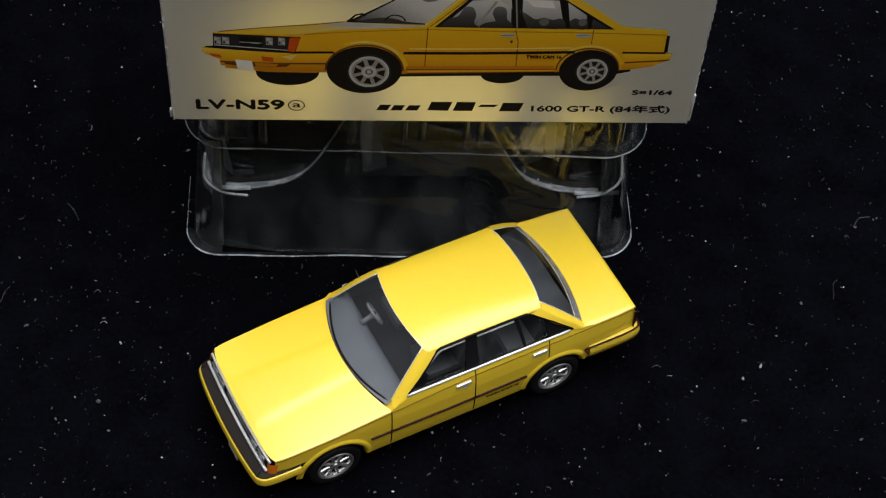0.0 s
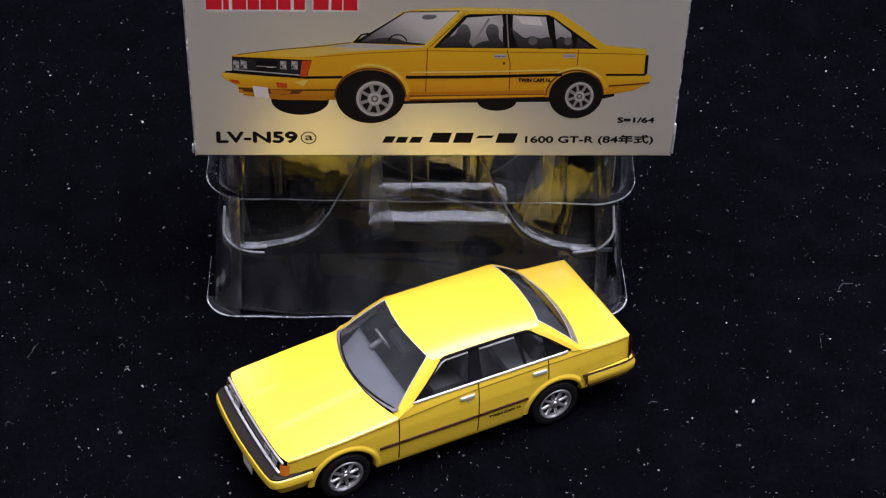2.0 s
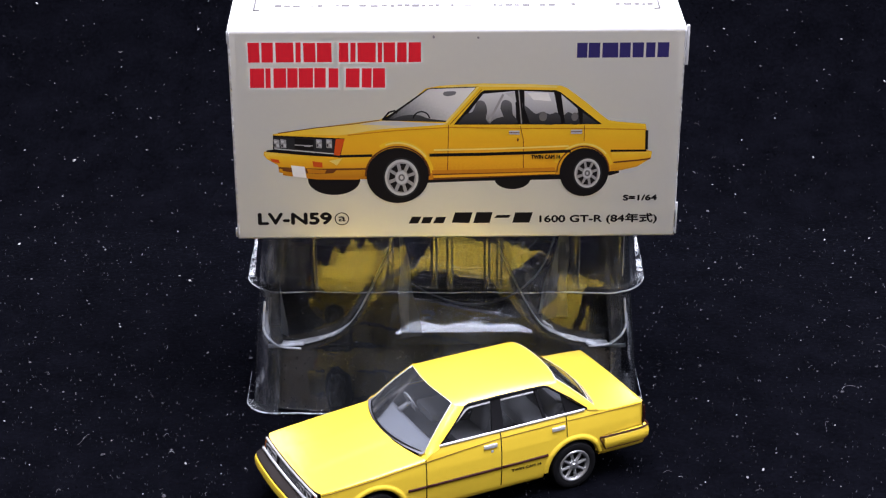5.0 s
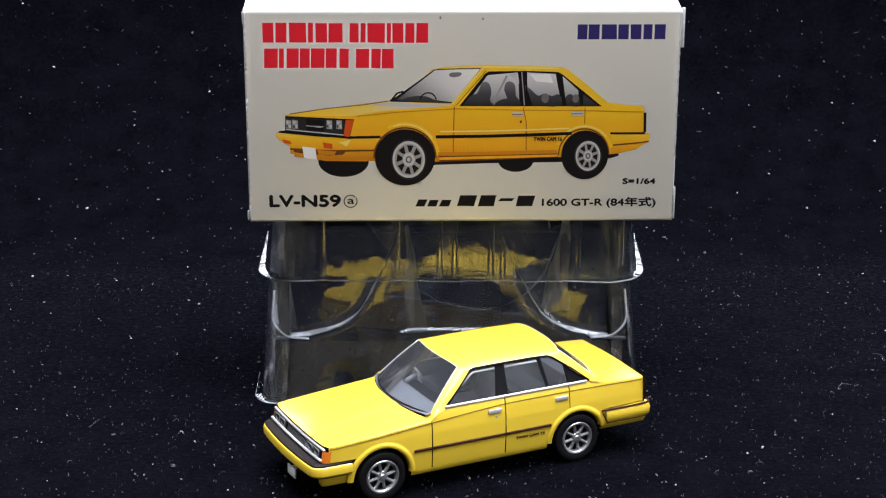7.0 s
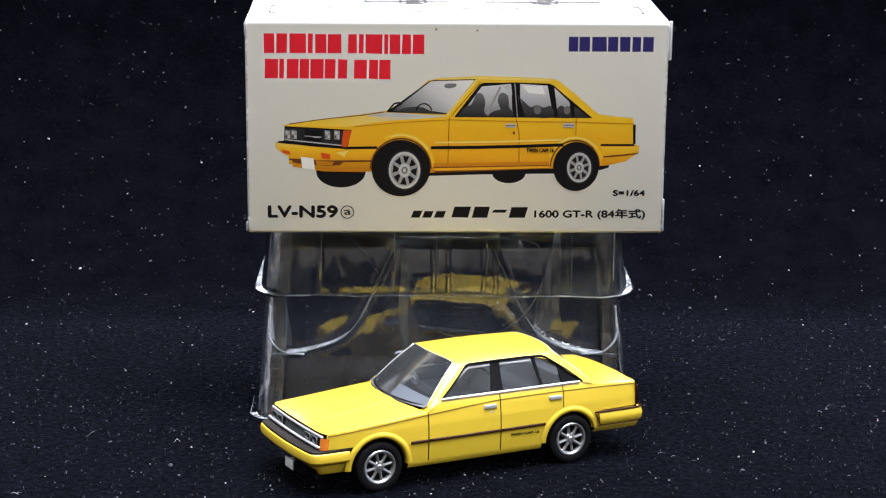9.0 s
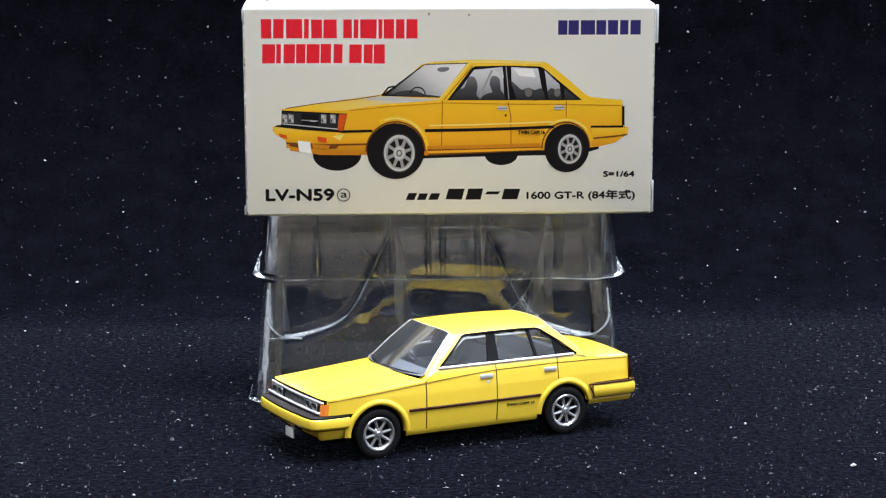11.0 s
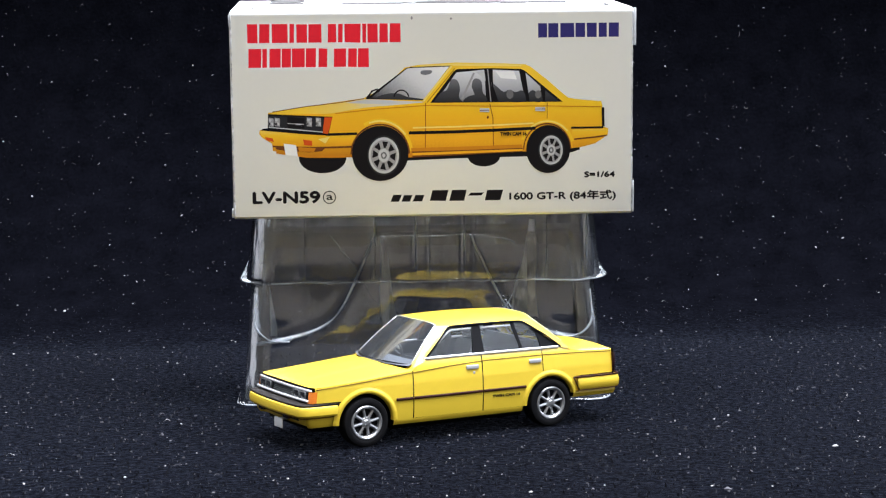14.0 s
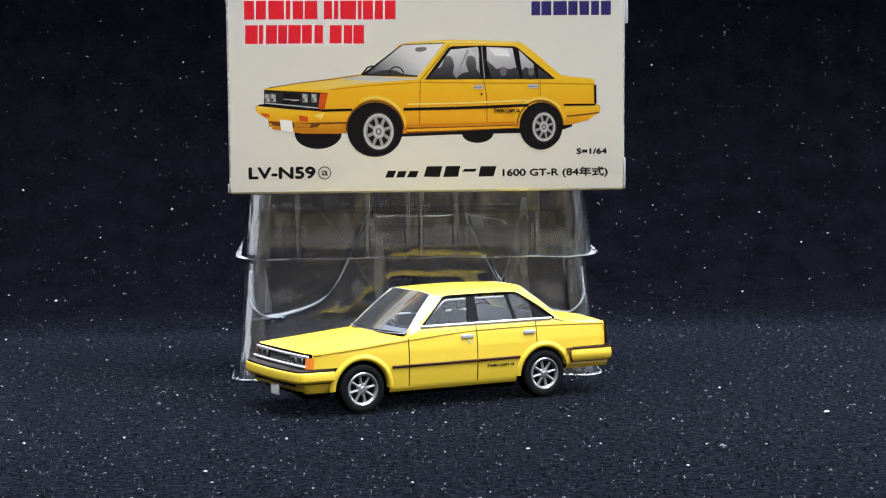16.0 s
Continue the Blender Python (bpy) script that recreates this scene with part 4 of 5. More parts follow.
def front_end():
    bm = bmesh.new()
    swept(bm, lambda i: nose_path(-5.7, i), [(0.9, 6.3), (0.25, 6.35), (0.0, 6.7), (-0.05, 7.6), (0.1, 8.1), (0.35, 8.25)])
    bumper = part("front_bumper", bm, PAINT, CAR)
    bm = bmesh.new()
    swept(bm, lambda i: nose_path(-5.5, i), [(0.3, 8.15), (0.3, 8.55), (0.6, 8.72), (3.1, 8.8)])
    part("rubber_strip", bm, BUMPER_GREY, bumper, "dark grey rubber along the bumper top")
    bm = bmesh.new()
    tuck = lambda q: 1.7 * max(0, min(1, (11.6 - abs(q.y)) / 2.2))
    swept(bm, lambda i: [q + Vector((tuck(q), 0, 0)) for q in nose_path(-6.0, i)], [(2.2, 4.1), (1.25, 4.35), (0.9, 5.0), (0.75, 6.0), (1.2, 6.4)])
    part("valance", bm, PAINT, CAR)
    # shade in the gap under the bumper, drawn as a dark strip
    bm = bmesh.new()
    swept(bm, lambda i: nose_path(-5.8, i), [(0.5, 6.1), (0.45, 6.3)])
    part("bumper_shadow_gap", bm, LINE, bumper, "shade under the bumper, drawn as a thin dark line")
    # grille, slats and lamps in a dark recess
    face = lambda y: -11.55 - 0.35 * (1 - (y / 11) ** 2)
    bm = bmesh.new()
    grid(bm, 24, 4, lambda u, v: (face(-11.2 + 22.4 * u) + 0.95 + 0.45 * v, -11.2 + 22.4 * u, 8.7 + 2.75 * v))
    grille = part("grille", bm, BLACK, CAR, "black radiator grille")
    for k in range(5):
        bm = bmesh.new()
        z = 9.35 + 0.3 * k
        tube(bm, [(face(y) + 0.85 + 0.2 * (z - 8.7), y, z) for y in np.linspace(-4.3, 4.3, 9)], 0.07, 5)
        part("slat", bm, GRILLE_GREY, grille)
    for z, r, dx in ((10.95, 0.24, 1.2), (9.2, 0.26, 0.5)):
        bm = bmesh.new()
        tube(bm, [(face(y) + dx, y, z) for y in np.linspace(-11.1, 11.1, 25)], r, 8)
        part("grille_trim", bm, CHROME, grille, "silver trim bar")
    for y0 in (-9.9, -7.3, 5.0, 7.6):
        bm = bmesh.new()
        x = face(y0 + 1.1)
        box(bm, (x + 0.7, y0, 9.3), (x + 1.4, y0 + 2.25, 10.7), 0.15)
        lamp = part("headlamp", bm, LAMP, grille, "square clear headlamp")
        bm = bmesh.new()
        loop = [(x + 0.72, y0, 9.3), (x + 0.72, y0 + 2.25, 9.3), (x + 0.72, y0 + 2.25, 10.7), (x + 0.72, y0, 10.7)]
        for a, b in zip(loop, loop[1:] + loop[:1]):
            tube(bm, [a, b], 0.1, 5)
        part("lamp_rim", bm, GRILLE_GREY, lamp, "grey lamp surround")
    for s in (-1, 1):
        bm = bmesh.new()
        pts = [(-11.0, 10.95), (-10.8, 11.5), (-10.3, 11.85), (-9.75, 11.98)]
        grid(bm, 3, 3, lambda u, v: (pts[round(u * 3)][0] + 0.35 * v, s * (pts[round(u * 3)][1] - 0.15 * v), 8.85 + 2.0 * v))
        part("corner_lamp", bm, AMBER, CAR, "amber corner indicator lens")
    bm = bmesh.new()
    grid(bm, 12, 2, lambda u, v: (-11.2 - 0.1 * math.sin(math.pi * u), -7.5 + 15 * u, 5.2 + 1.05 * v))
    part("air_intake", bm, BLACK, CAR, "dark air intake under the bumper")
    bm = bmesh.new()
    box(bm, (-13.15, -4.3, 3.6), (-12.9, -1.0, 5.35), 0.05)
    box(bm, (-12.9, -3.1, 4.9), (-11.4, -2.2, 5.3), 0.05)
    part("number_plate", bm, PLATE, CAR, "blank white number plate")
    # reddish-brown shading of the bumper's underside, put in as two dark blocks
    for y0 in (-6.6, 4.4):
        bm = bmesh.new()
        box(bm, (-13.0, y0, 5.6), (-12.1, y0 + 2.2, 6.4), 0.2)
        part("bumper_shade", bm, DARK_RED, bumper, "shading under the bumper, put in as a dark red block")


def rear_end():
    bm = bmesh.new()
    swept(bm, lambda i: tail_path(44.9, i), [(0.9, 6.4), (0.25, 6.45), (0.0, 6.8), (-0.1, 7.9), (0.1, 8.6), (0.4, 8.85), (1.4, 8.95)])
    bumper = part("rear_bumper", bm, PAINT, CAR)
    for z, i, thick in ((6.4, 0.15, 0.07), (8.95, 0.2, 0.18)):
        bm = bmesh.new()
        tube(bm, [(q.x, q.y, z) for q in tail_path(44.0 if z > 8 else 45.2, i)], thick, 6)
        part("bumper_line", bm, STRIPE, bumper, "dark line along the bumper edge")
    for s in (-1, 1):
        bm = bmesh.new()
        tube(bm, [(43.9, s * 12.5, 9.0), (45.2, s * 12.5, 6.4)], 0.11, 6)
        part("bumper_line", bm, STRIPE, bumper, "dark line along the bumper edge")
        bm = bmesh.new()
        grid(bm, 8, 6, lambda u, v: (43.4 + 2.2 * u, s * (half(45, 7) - 0.1), (6.3 + 2.9 * v)))
        part("quarter_corner", bm, PAINT, CAR)
        bm = bmesh.new()
        box(bm, (53.15, s * 9.3 - 2.4, 9.3), (53.75, s * 9.3 + 2.4, 13.0), 0.2)
        part("tail_lamp", bm, DARK_RED, CAR, "dark red tail lamp")
    bm = bmesh.new()
    swept(bm, lambda i: tail_path(44.2, i), [(2.4, 4.9), (1.1, 5.1), (0.7, 5.8), (0.8, 6.5)])
    part("rear_valance", bm, PAINT, CAR)
    bm = bmesh.new()
    grid(bm, 10, 4, lambda u, v: (53.3, -11.9 + 23.8 * u, 8.8 + 4.9 * v))
    part("tail_panel", bm, BLACK, CAR, "dark tail panel")


def underbody():
    bm = bmesh.new()
    st = [(-9.4, 10.3), (-6.6, 11.3), (-5.9, 11.3), (-5.8, 7.6), (5.8, 7.6), (5.9, 11.3), (32.6, 11.3), (33.2, 11.2), (33.3, 7.6), (44.4, 7.6), (44.5, 11.3), (53, 11.0)]
    rings = []
    for x, h in st:
        top = 12.6 if (x > 45 or x < 6) else 11.2
        top = min(top, crease(x) - 0.6)
        low = 2.6 if 5.9 <= x <= 33.2 else 5.1 if x > 44.4 else 3.4
        rings.append([bm.verts.new(c) for c in ((x, -h * 0.94, low), (x, h * 0.94, low), (x, h, low + 1.4), (x, h, top), (x, -h, top), (x, -h, low + 1.4))])
    for a, b in zip(rings, rings[1:]):
        for k in range(6):
            bm.faces.new((a[k], b[k], b[(k + 1) % 6], a[(k + 1) % 6]))
    bm.faces.new(rings[0])
    bm.faces.new(rings[-1][::-1])
    part("chassis", bm, DARK, CAR, "black plastic underbody", 20)


def interior():
    bm = bmesh.new()
    grid(bm, 8, 12, lambda u, v: (9.2 + 4.6 * u - 2.4 * (1 - (2 * v - 1) ** 2) * (1 - u), -10.9 + 21.8 * v, 13.9 + 0.5 * math.sin(u * 3) - 2.4 * max(u - 0.85, 0) / 0.15))
    part("dashboard", bm, CABIN, CAR, "grey dashboard")
    for s in (-1, 1):
        bm = bmesh.new()
        box(bm, (17.5, s * 5.2 - 3.3, 11.0), (23.5, s * 5.2 + 3.3, 13.2), 0.7)
        seat = part("front_seat", bm, SEAT, CAR, "dark grey front seat")
        bm = bmesh.new()
        box(bm, (0, -3.1, 0), (1.8, 3.1, 5.2), 0.7, pose(22.6, s * 5.2, 12.4, 0, 18, 0))
        part("backrest", bm, SEAT, seat)
        bm = bmesh.new()
        box(bm, (0, -1.6, 0), (1.2, 1.6, 1.5), 0.4, pose(24.4, s * 5.2, 17.6, 0, 14, 0))
        part("headrest", bm, SEAT, seat)
        bm = bmesh.new()
        grid(bm, 10, 4, lambda u, v: (11.0 + 26 * u, s * 11.0, 11.2 + 3.7 * v))
        part("door_lining", bm, CABIN, CAR)
    bm = bmesh.new()
    box(bm, (31.0, -9.6, 11.0), (36.5, 9.6, 13.2), 0.7)
    bench = part("rear_seat", bm, SEAT, CAR, "dark grey rear bench")
    bm = bmesh.new()
    box(bm, (0, -9.6, 0), (2.0, 9.6, 4.6), 0.8, pose(35.4, 0, 12.2, 0, 20, 0))
    part("backrest", bm, SEAT, bench)
    bm = bmesh.new()
    grid(bm, 4, 8, lambda u, v: (37.6 + 6.2 * u, -10.4 + 20.8 * v, 14.35))
    part("parcel_shelf", bm, CABIN, CAR)
    bm = bmesh.new()
    ring = [Vector((0, 1.9 * math.cos(a), 1.9 * math.sin(a))) for a in np.linspace(0, 2 * math.pi, 24, endpoint=False)]
    m = pose(14.6, 4.3, 15.4, 0, -26, 0)
    tube(bm, [m @ p for p in ring], 0.24, 6, True)
    for a in (90, 210, 330):
        tube(bm, [m @ Vector((0, 0, 0)), m @ Vector((0, 1.85 * math.cos(radians(a)), 1.85 * math.sin(radians(a))))], 0.3, 6)
    tube(bm, [m @ Vector((0, 0, 0)), m @ Vector((-2.6, 0, 0))], 0.5, 6)
    part("steering_wheel", bm, WHEEL_GREY, CAR, "grey steering wheel")


def wheel(x, s):
    """One wheel: tyre, slotted rim, hub."""
    y = s * 12.3
    bm = bmesh.new()
    prof = [(3.05, -0.05), (3.3, 0.1), (3.9, 0.12), (4.3, 0.0), (4.5, -0.4), (4.55, -1.6), (4.5, -2.8), (4.1, -3.2), (3.2, -3.2)]
    lathe(bm, [(r, s * d) for r, d in prof], sides=48, centre=(x, y, 4.55))
    bmesh.ops.recalc_face_normals(bm, faces=bm.faces)
    tyre = part("wheel", bm, RUBBER, CAR, "black rubber tyre on a silver slotted rim")
    bm = bmesh.new()
    ring = [(2.42, -0.6), (2.52, -0.12), (2.78, 0.1), (2.98, 0.12), (3.1, 0.0), (3.1, -0.6)]
    lathe(bm, [(r, s * d) for r, d in ring], sides=48, centre=(x, y, 4.55))
    lathe(bm, [(0.02, s * 0.12), (0.42, s * 0.1), (0.52, s * -0.02), (0.55, s * -0.1), (0.9, s * -0.14), (1.02, s * -0.3), (1.02, s * -0.8)], sides=24, centre=(x, y, 4.55))
    for k in range(8):
        a = 2 * math.pi * k / 8 + 0.2
        d = Vector((math.cos(a), 0, math.sin(a)))
        c = Vector((x, y - s * 0.4, 4.55))
        tube(bm, [c + d * r for r in (0.8, 1.3, 1.9, 2.7)], 0.29, 8, flat=1.0)
    bmesh.ops.recalc_face_normals(bm, faces=bm.faces)
    part("rim", bm, SILVER, tyre, "silver eight-spoke rim")
    bm = bmesh.new()
    lathe(bm, [(0.02, s * -0.75), (3.2, s * -0.75)], sides=32, centre=(x, y, 4.55))
    part("brake_disc", bm, DARK, tyre)


def flat_text(name, text, size, mat, parent, m, width=None, bold=0.0):
    """Lettering as a flat mesh in the x-z plane of m, millimetres, stretched to a width; bold lays shifted copies over it."""
    cu = bpy.data.curves.new(name, "FONT")
    cu.body, cu.size = text, size
    tmp = bpy.data.objects.new(name, cu)
    scene.collection.objects.link(tmp)
    me = bpy.data.meshes.new_from_object(tmp.evaluated_get(bpy.context.evaluated_depsgraph_get()))
    bpy.data.objects.remove(tmp)
    xs = [v.co.x for v in me.vertices]
    k = (width - 2 * bold) / (max(xs) - min(xs)) if width else 1
    x0 = min(xs)
    bm = bmesh.new()
    shifts = ((0, 0), (bold, 0), (-bold, 0), (0, bold), (0, -bold)) if bold else ((0, 0),)
    for j, (dx, dz) in enumerate(shifts):
        vs = [bm.verts.new(m @ Vector(((v.co.x - x0) * k + dx + bold, -0.003 * j, v.co.y + dz))) for v in me.vertices]
        for f in me.polygons:
            bm.faces.new([vs[i] for i in f.vertices])
    return part(name, bm, mat, parent, smooth=0)


underbody()
interior()
flank()
bonnet_and_boot()
cabin()
front_end()
rear_end()
for wx in (0, REAR):
    for ws in (-1, 1):
        wheel(wx, ws)
for ws in (-1, 1):
    tm = pose(26.1, ws * (half(29, 7.2) + 0.1), 6.75) if ws < 0 else pose(32.4, ws * (half(29, 7.2) + 0.1), 6.75, 0, 0, 180)
    tagged(flat_text("door_lettering", "TWIN CAM 16", 0.66, BLACK, CAR, tm, 6.0, 0.05), "small dark door lettering")

# ---- the card box ----
BX0, BX1, BZ0, BZ1, BD = -40.4, 38.6, 38.5, 79.5, 41.0
LEAN = 3.9
CARTON = thing("card_box", pose(0, -0.0006, 0.0385, LEAN) @ pose(0, 0, -0.0385), "silver-grey printed card box with a yellow car picture on clear trays", "box")


def top_z(y):
    """The loosely closed lid rises a little towards the back."""
    return BZ1 + 0.6 * y / BD


def carton():
    # wall profile with soft folds, seen from the end
    r = 1.0
    prof = [(0.35, BZ0), (0.0, BZ0 + 0.4), (0.0, BZ1 - r)]
    prof += [(r - r * math.cos(radians(a)), BZ1 - r + r * math.sin(radians(a))) for a in range(9, 82, 9)]
    prof += [(r + 0.4, top_z(r + 0.4)), (BD - 0.5, top_z(BD - 0.5)), (BD, top_z(BD) - 0.5), (BD, BZ0 + 0.4), (BD - 0.4, BZ0)]
    bm = bmesh.new()
    ends = [[bm.verts.new((x, y, z)) for y, z in prof] for x in (BX0, BX1)]
    n = len(prof)
    for k in range(n):
        j = (k + 1) % n
        f = bm.faces.new((ends[0][k], ends[0][j], ends[1][j], ends[1][k]))
        f.material_index = 1 if 3 <= k <= 12 else 0
    for e in ends:
        bm.faces.new(e)
    bmesh.ops.recalc_face_normals(bm, faces=bm.faces)
    part("carton_body", bm, [CARD, CARD_WHITE], CARTON, smooth=40)
    # end panels tucked between the walls, a little proud and worn
    for x0, x1 in ((BX0 - 0.35, BX0 + 0.2), (BX1 - 0.2, BX1 + 0.3)):
        bm = bmesh.new()
        grid_box = [(x0, 0.9, BZ0 + 0.3), (x1, BD - 0.6, BZ1 - 0.5)]
        box(bm, *grid_box, 0.2)
        flap = part("end_flap", bm, CARD, CARTON, "tucked end flap of the box")
        xo = x0 if x0 < 0 else x1
        so = -1 if x0 < 0 else 1
        for z0, z1, out in ((BZ0 + 0.2, BZ0 + 2.0, 0.3), (BZ1 - 3, BZ1 - 0.8, 0.12)) if so < 0 else ((BZ0 + 0.2, BZ0 + 6.5, 0.3), (BZ1 - 7.5, BZ1 - 0.1, 0.55)):
            bm = bmesh.new()
            box(bm, (min(xo, xo + so * out), 0.5, z0), (max(xo, xo + so * out), 1.1, z1), 0.12)
            part("flap_tab", bm, CARD_EDGE, flap, "worn pale card tab")
    rng = random.Random(3)
    for x in (BX0 - 0.02, BX1 + 0.02):
        bm = bmesh.new()
        pts = [(x + rng.uniform(-0.03, 0.03), 0.1, BZ0 + 0.2 + (BZ1 - BZ0 - 0.4) * k / 40) for k in range(41)]
        tube(bm, pts, 0.17, 6)
        part("worn_edge", bm, CARD_EDGE, CARTON, "whitened worn card edges")


carton()

from mathutils import geometry

LAYER = [0]


def flat(points, colour, layer=None):
    """One printed patch on the box front; points are (x, z) in millimetres."""
    if layer is None:
        LAYER[0] += 1
    y = -(0.012 + 0.0005 * (layer or LAYER[0]))
    b = bmesh.new()
    vs = [b.verts.new((x, y, z)) for x, z in points]
    for tri in geometry.tessellate_polygon([[Vector((x, z, 0)) for x, z in points]]):
        b.faces.new([vs[k] for k in tri])
    return part("printed_patch", b, INK[colour], PRINT, smooth=0)


def disc(cx, cz, rx, rz, colour, a0=0, a1=360, hole=0.0):
    n = 40
    outer = [(cx + rx * math.cos(radians(a0 + (a1 - a0) * k / n)), cz + rz * math.sin(radians(a0 + (a1 - a0) * k / n))) for k in range(n + (a1 - a0 < 360))]
    if hole:
        inner = [(cx + (x - cx) * hole, cz + (z - cz) * hole) for x, z in outer]
        for k in range(len(outer) - (a1 - a0 < 360)):
            j = (k + 1) % len(outer)
            if k == 0:
                LAYER[0] += 1
            b = RING
            y = -(0.012 + 0.0005 * LAYER[0])
            b.append(((outer[k], outer[j], inner[j], inner[k]), y))
        bm = bmesh.new()
        for quad, y in RING:
            bm.faces.new([bm.verts.new((x, y, z)) for x, z in quad])
        RING.clear()
        return part("printed_patch", bm, INK[colour], PRINT, smooth=0)
    return flat(outer, colour)


RING = []


def stroke(points, w, colour):
    """A printed line of width w."""
    p = [Vector((x, z)) for x, z in points]
    up, dn = [], []
    for i, q in enumerate(p):
        d = (p[min(i + 1, len(p) - 1)] - p[max(i - 1, 0)]).normalized()
        n = Vector((-d.y, d.x)) * w / 2
        up.append(tuple(q + n))
        dn.append(tuple(q - n))
    flat(up + dn[::-1], colour)


def curve(points, steps=5):
    return [(q.x, q.y) for q in smooth_path([(x, z, 0) for x, z in points], steps)]


b0 = bmesh.new()
b0.faces.new([b0.verts.new((x, -0.012, z)) for x, z in ((BX0 + 1, BZ0 + 1), (BX1 - 1, BZ0 + 1), (BX1 - 1, BZ1 - 1), (BX0 + 1, BZ1 - 1))])
PRINT = part("front_print", b0, CARD, CARTON, "printed picture of a yellow saloon car and lettering", smooth=0)

# ---- the print on the front: a yellow saloon seen from its front corner, logo blocks and lettering ----
disc(-22.9, 50.5, 4.7, 3.1, "black", 0, 360, 0)
disc(9.1, 50.3, 3.2, 2.0, "black", 0, 360, 0)
flat([(-19.2, 52.0), (-14.7, 49.3), (-6.1, 49.7), (3.4, 50.0), (17.6, 50.2), (26.6, 50.9), (28.2, 51.4), (28.2, 52.6), (18.2, 52.7), (-6.1, 51.9)], "black")
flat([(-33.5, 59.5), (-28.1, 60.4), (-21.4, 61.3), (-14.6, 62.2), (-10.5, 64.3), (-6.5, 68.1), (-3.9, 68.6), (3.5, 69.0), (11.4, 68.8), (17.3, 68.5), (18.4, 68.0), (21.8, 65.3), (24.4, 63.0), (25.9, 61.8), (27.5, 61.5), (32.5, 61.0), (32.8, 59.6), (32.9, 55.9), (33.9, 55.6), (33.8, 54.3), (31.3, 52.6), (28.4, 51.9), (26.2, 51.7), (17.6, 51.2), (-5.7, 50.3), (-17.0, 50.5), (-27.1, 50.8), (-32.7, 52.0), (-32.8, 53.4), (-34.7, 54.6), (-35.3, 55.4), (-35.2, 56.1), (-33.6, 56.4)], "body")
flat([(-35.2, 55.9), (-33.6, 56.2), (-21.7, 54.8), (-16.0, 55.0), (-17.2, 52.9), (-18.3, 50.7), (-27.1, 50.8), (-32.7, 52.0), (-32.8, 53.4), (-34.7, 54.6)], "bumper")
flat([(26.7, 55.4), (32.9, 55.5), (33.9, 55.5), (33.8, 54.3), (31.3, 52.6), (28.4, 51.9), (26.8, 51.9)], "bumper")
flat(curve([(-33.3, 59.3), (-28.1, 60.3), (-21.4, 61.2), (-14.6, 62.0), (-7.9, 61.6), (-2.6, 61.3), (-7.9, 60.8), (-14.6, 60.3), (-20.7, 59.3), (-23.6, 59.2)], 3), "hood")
flat(curve([(-18.2, 61.3), (-14.6, 61.8), (-7.9, 61.6), (-3.9, 61.3), (-9.0, 61.0), (-14.6, 61.1)], 3), "light")
flat([(-3.9, 68.5), (3.5, 68.8), (11.4, 68.7), (16.8, 68.4), (16.5, 68.1), (3.5, 68.4), (-3.3, 68.3)], "pale")
flat([(-14.3, 62.0), (-6.2, 68.0), (-5.3, 68.2), (2.7, 68.4), (-2.3, 61.6), (-7.9, 61.8)], "black")
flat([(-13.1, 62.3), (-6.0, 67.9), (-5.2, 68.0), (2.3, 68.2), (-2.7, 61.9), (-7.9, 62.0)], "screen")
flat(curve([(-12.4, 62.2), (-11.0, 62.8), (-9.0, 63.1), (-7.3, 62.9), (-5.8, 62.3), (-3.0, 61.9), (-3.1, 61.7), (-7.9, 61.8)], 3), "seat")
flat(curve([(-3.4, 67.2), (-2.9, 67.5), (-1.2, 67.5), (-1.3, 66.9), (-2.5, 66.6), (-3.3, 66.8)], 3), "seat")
disc(-7.2, 62.1, 1.6, 1.7, "black", 10, 170, 0.84)
stroke([(-14.1, 62.1), (-12.9, 63.6), (-11.9, 63.9), (-11.5, 63.4)], 0.35, "black")
stroke([(-2.6, 61.3), (3.1, 68.3)], 1.0, "yellow")
stroke([(-2.8, 61.5), (2.8, 68.3)], 0.35, "pale")
stroke([(-2.1, 61.2), (3.4, 67.8)], 0.14, "brown")
flat([(-1.5, 61.1), (3.2, 67.3), (3.9, 67.7), (10.3, 67.8), (16.5, 67.6), (17.3, 67.2), (24.8, 61.0)], "black")
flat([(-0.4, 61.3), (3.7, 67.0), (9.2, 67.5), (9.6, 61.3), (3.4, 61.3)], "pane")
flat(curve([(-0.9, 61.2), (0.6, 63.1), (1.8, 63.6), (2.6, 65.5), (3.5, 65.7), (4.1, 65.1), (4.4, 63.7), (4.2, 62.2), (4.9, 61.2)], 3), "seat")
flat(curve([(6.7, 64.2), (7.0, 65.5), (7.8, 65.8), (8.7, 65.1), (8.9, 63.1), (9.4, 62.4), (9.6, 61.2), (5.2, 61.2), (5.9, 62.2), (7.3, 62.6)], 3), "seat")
stroke([(7.2, 66.9), (4.8, 61.8)], 0.4, "mid")
flat([(7.5, 67.1), (9.2, 67.4), (9.5, 65.3), (8.7, 66.1)], "light")
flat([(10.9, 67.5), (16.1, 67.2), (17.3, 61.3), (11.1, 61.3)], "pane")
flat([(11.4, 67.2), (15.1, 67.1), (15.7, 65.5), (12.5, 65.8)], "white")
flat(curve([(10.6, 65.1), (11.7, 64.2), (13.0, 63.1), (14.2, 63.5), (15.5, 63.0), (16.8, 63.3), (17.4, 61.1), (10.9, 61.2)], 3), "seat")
flat([(10.7, 66.5), (11.0, 64.2), (12.0, 61.2), (10.7, 61.2)], "black")
disc(14.3, 62.6, 0.7, 0.9, "grey", 0, 360, 0)
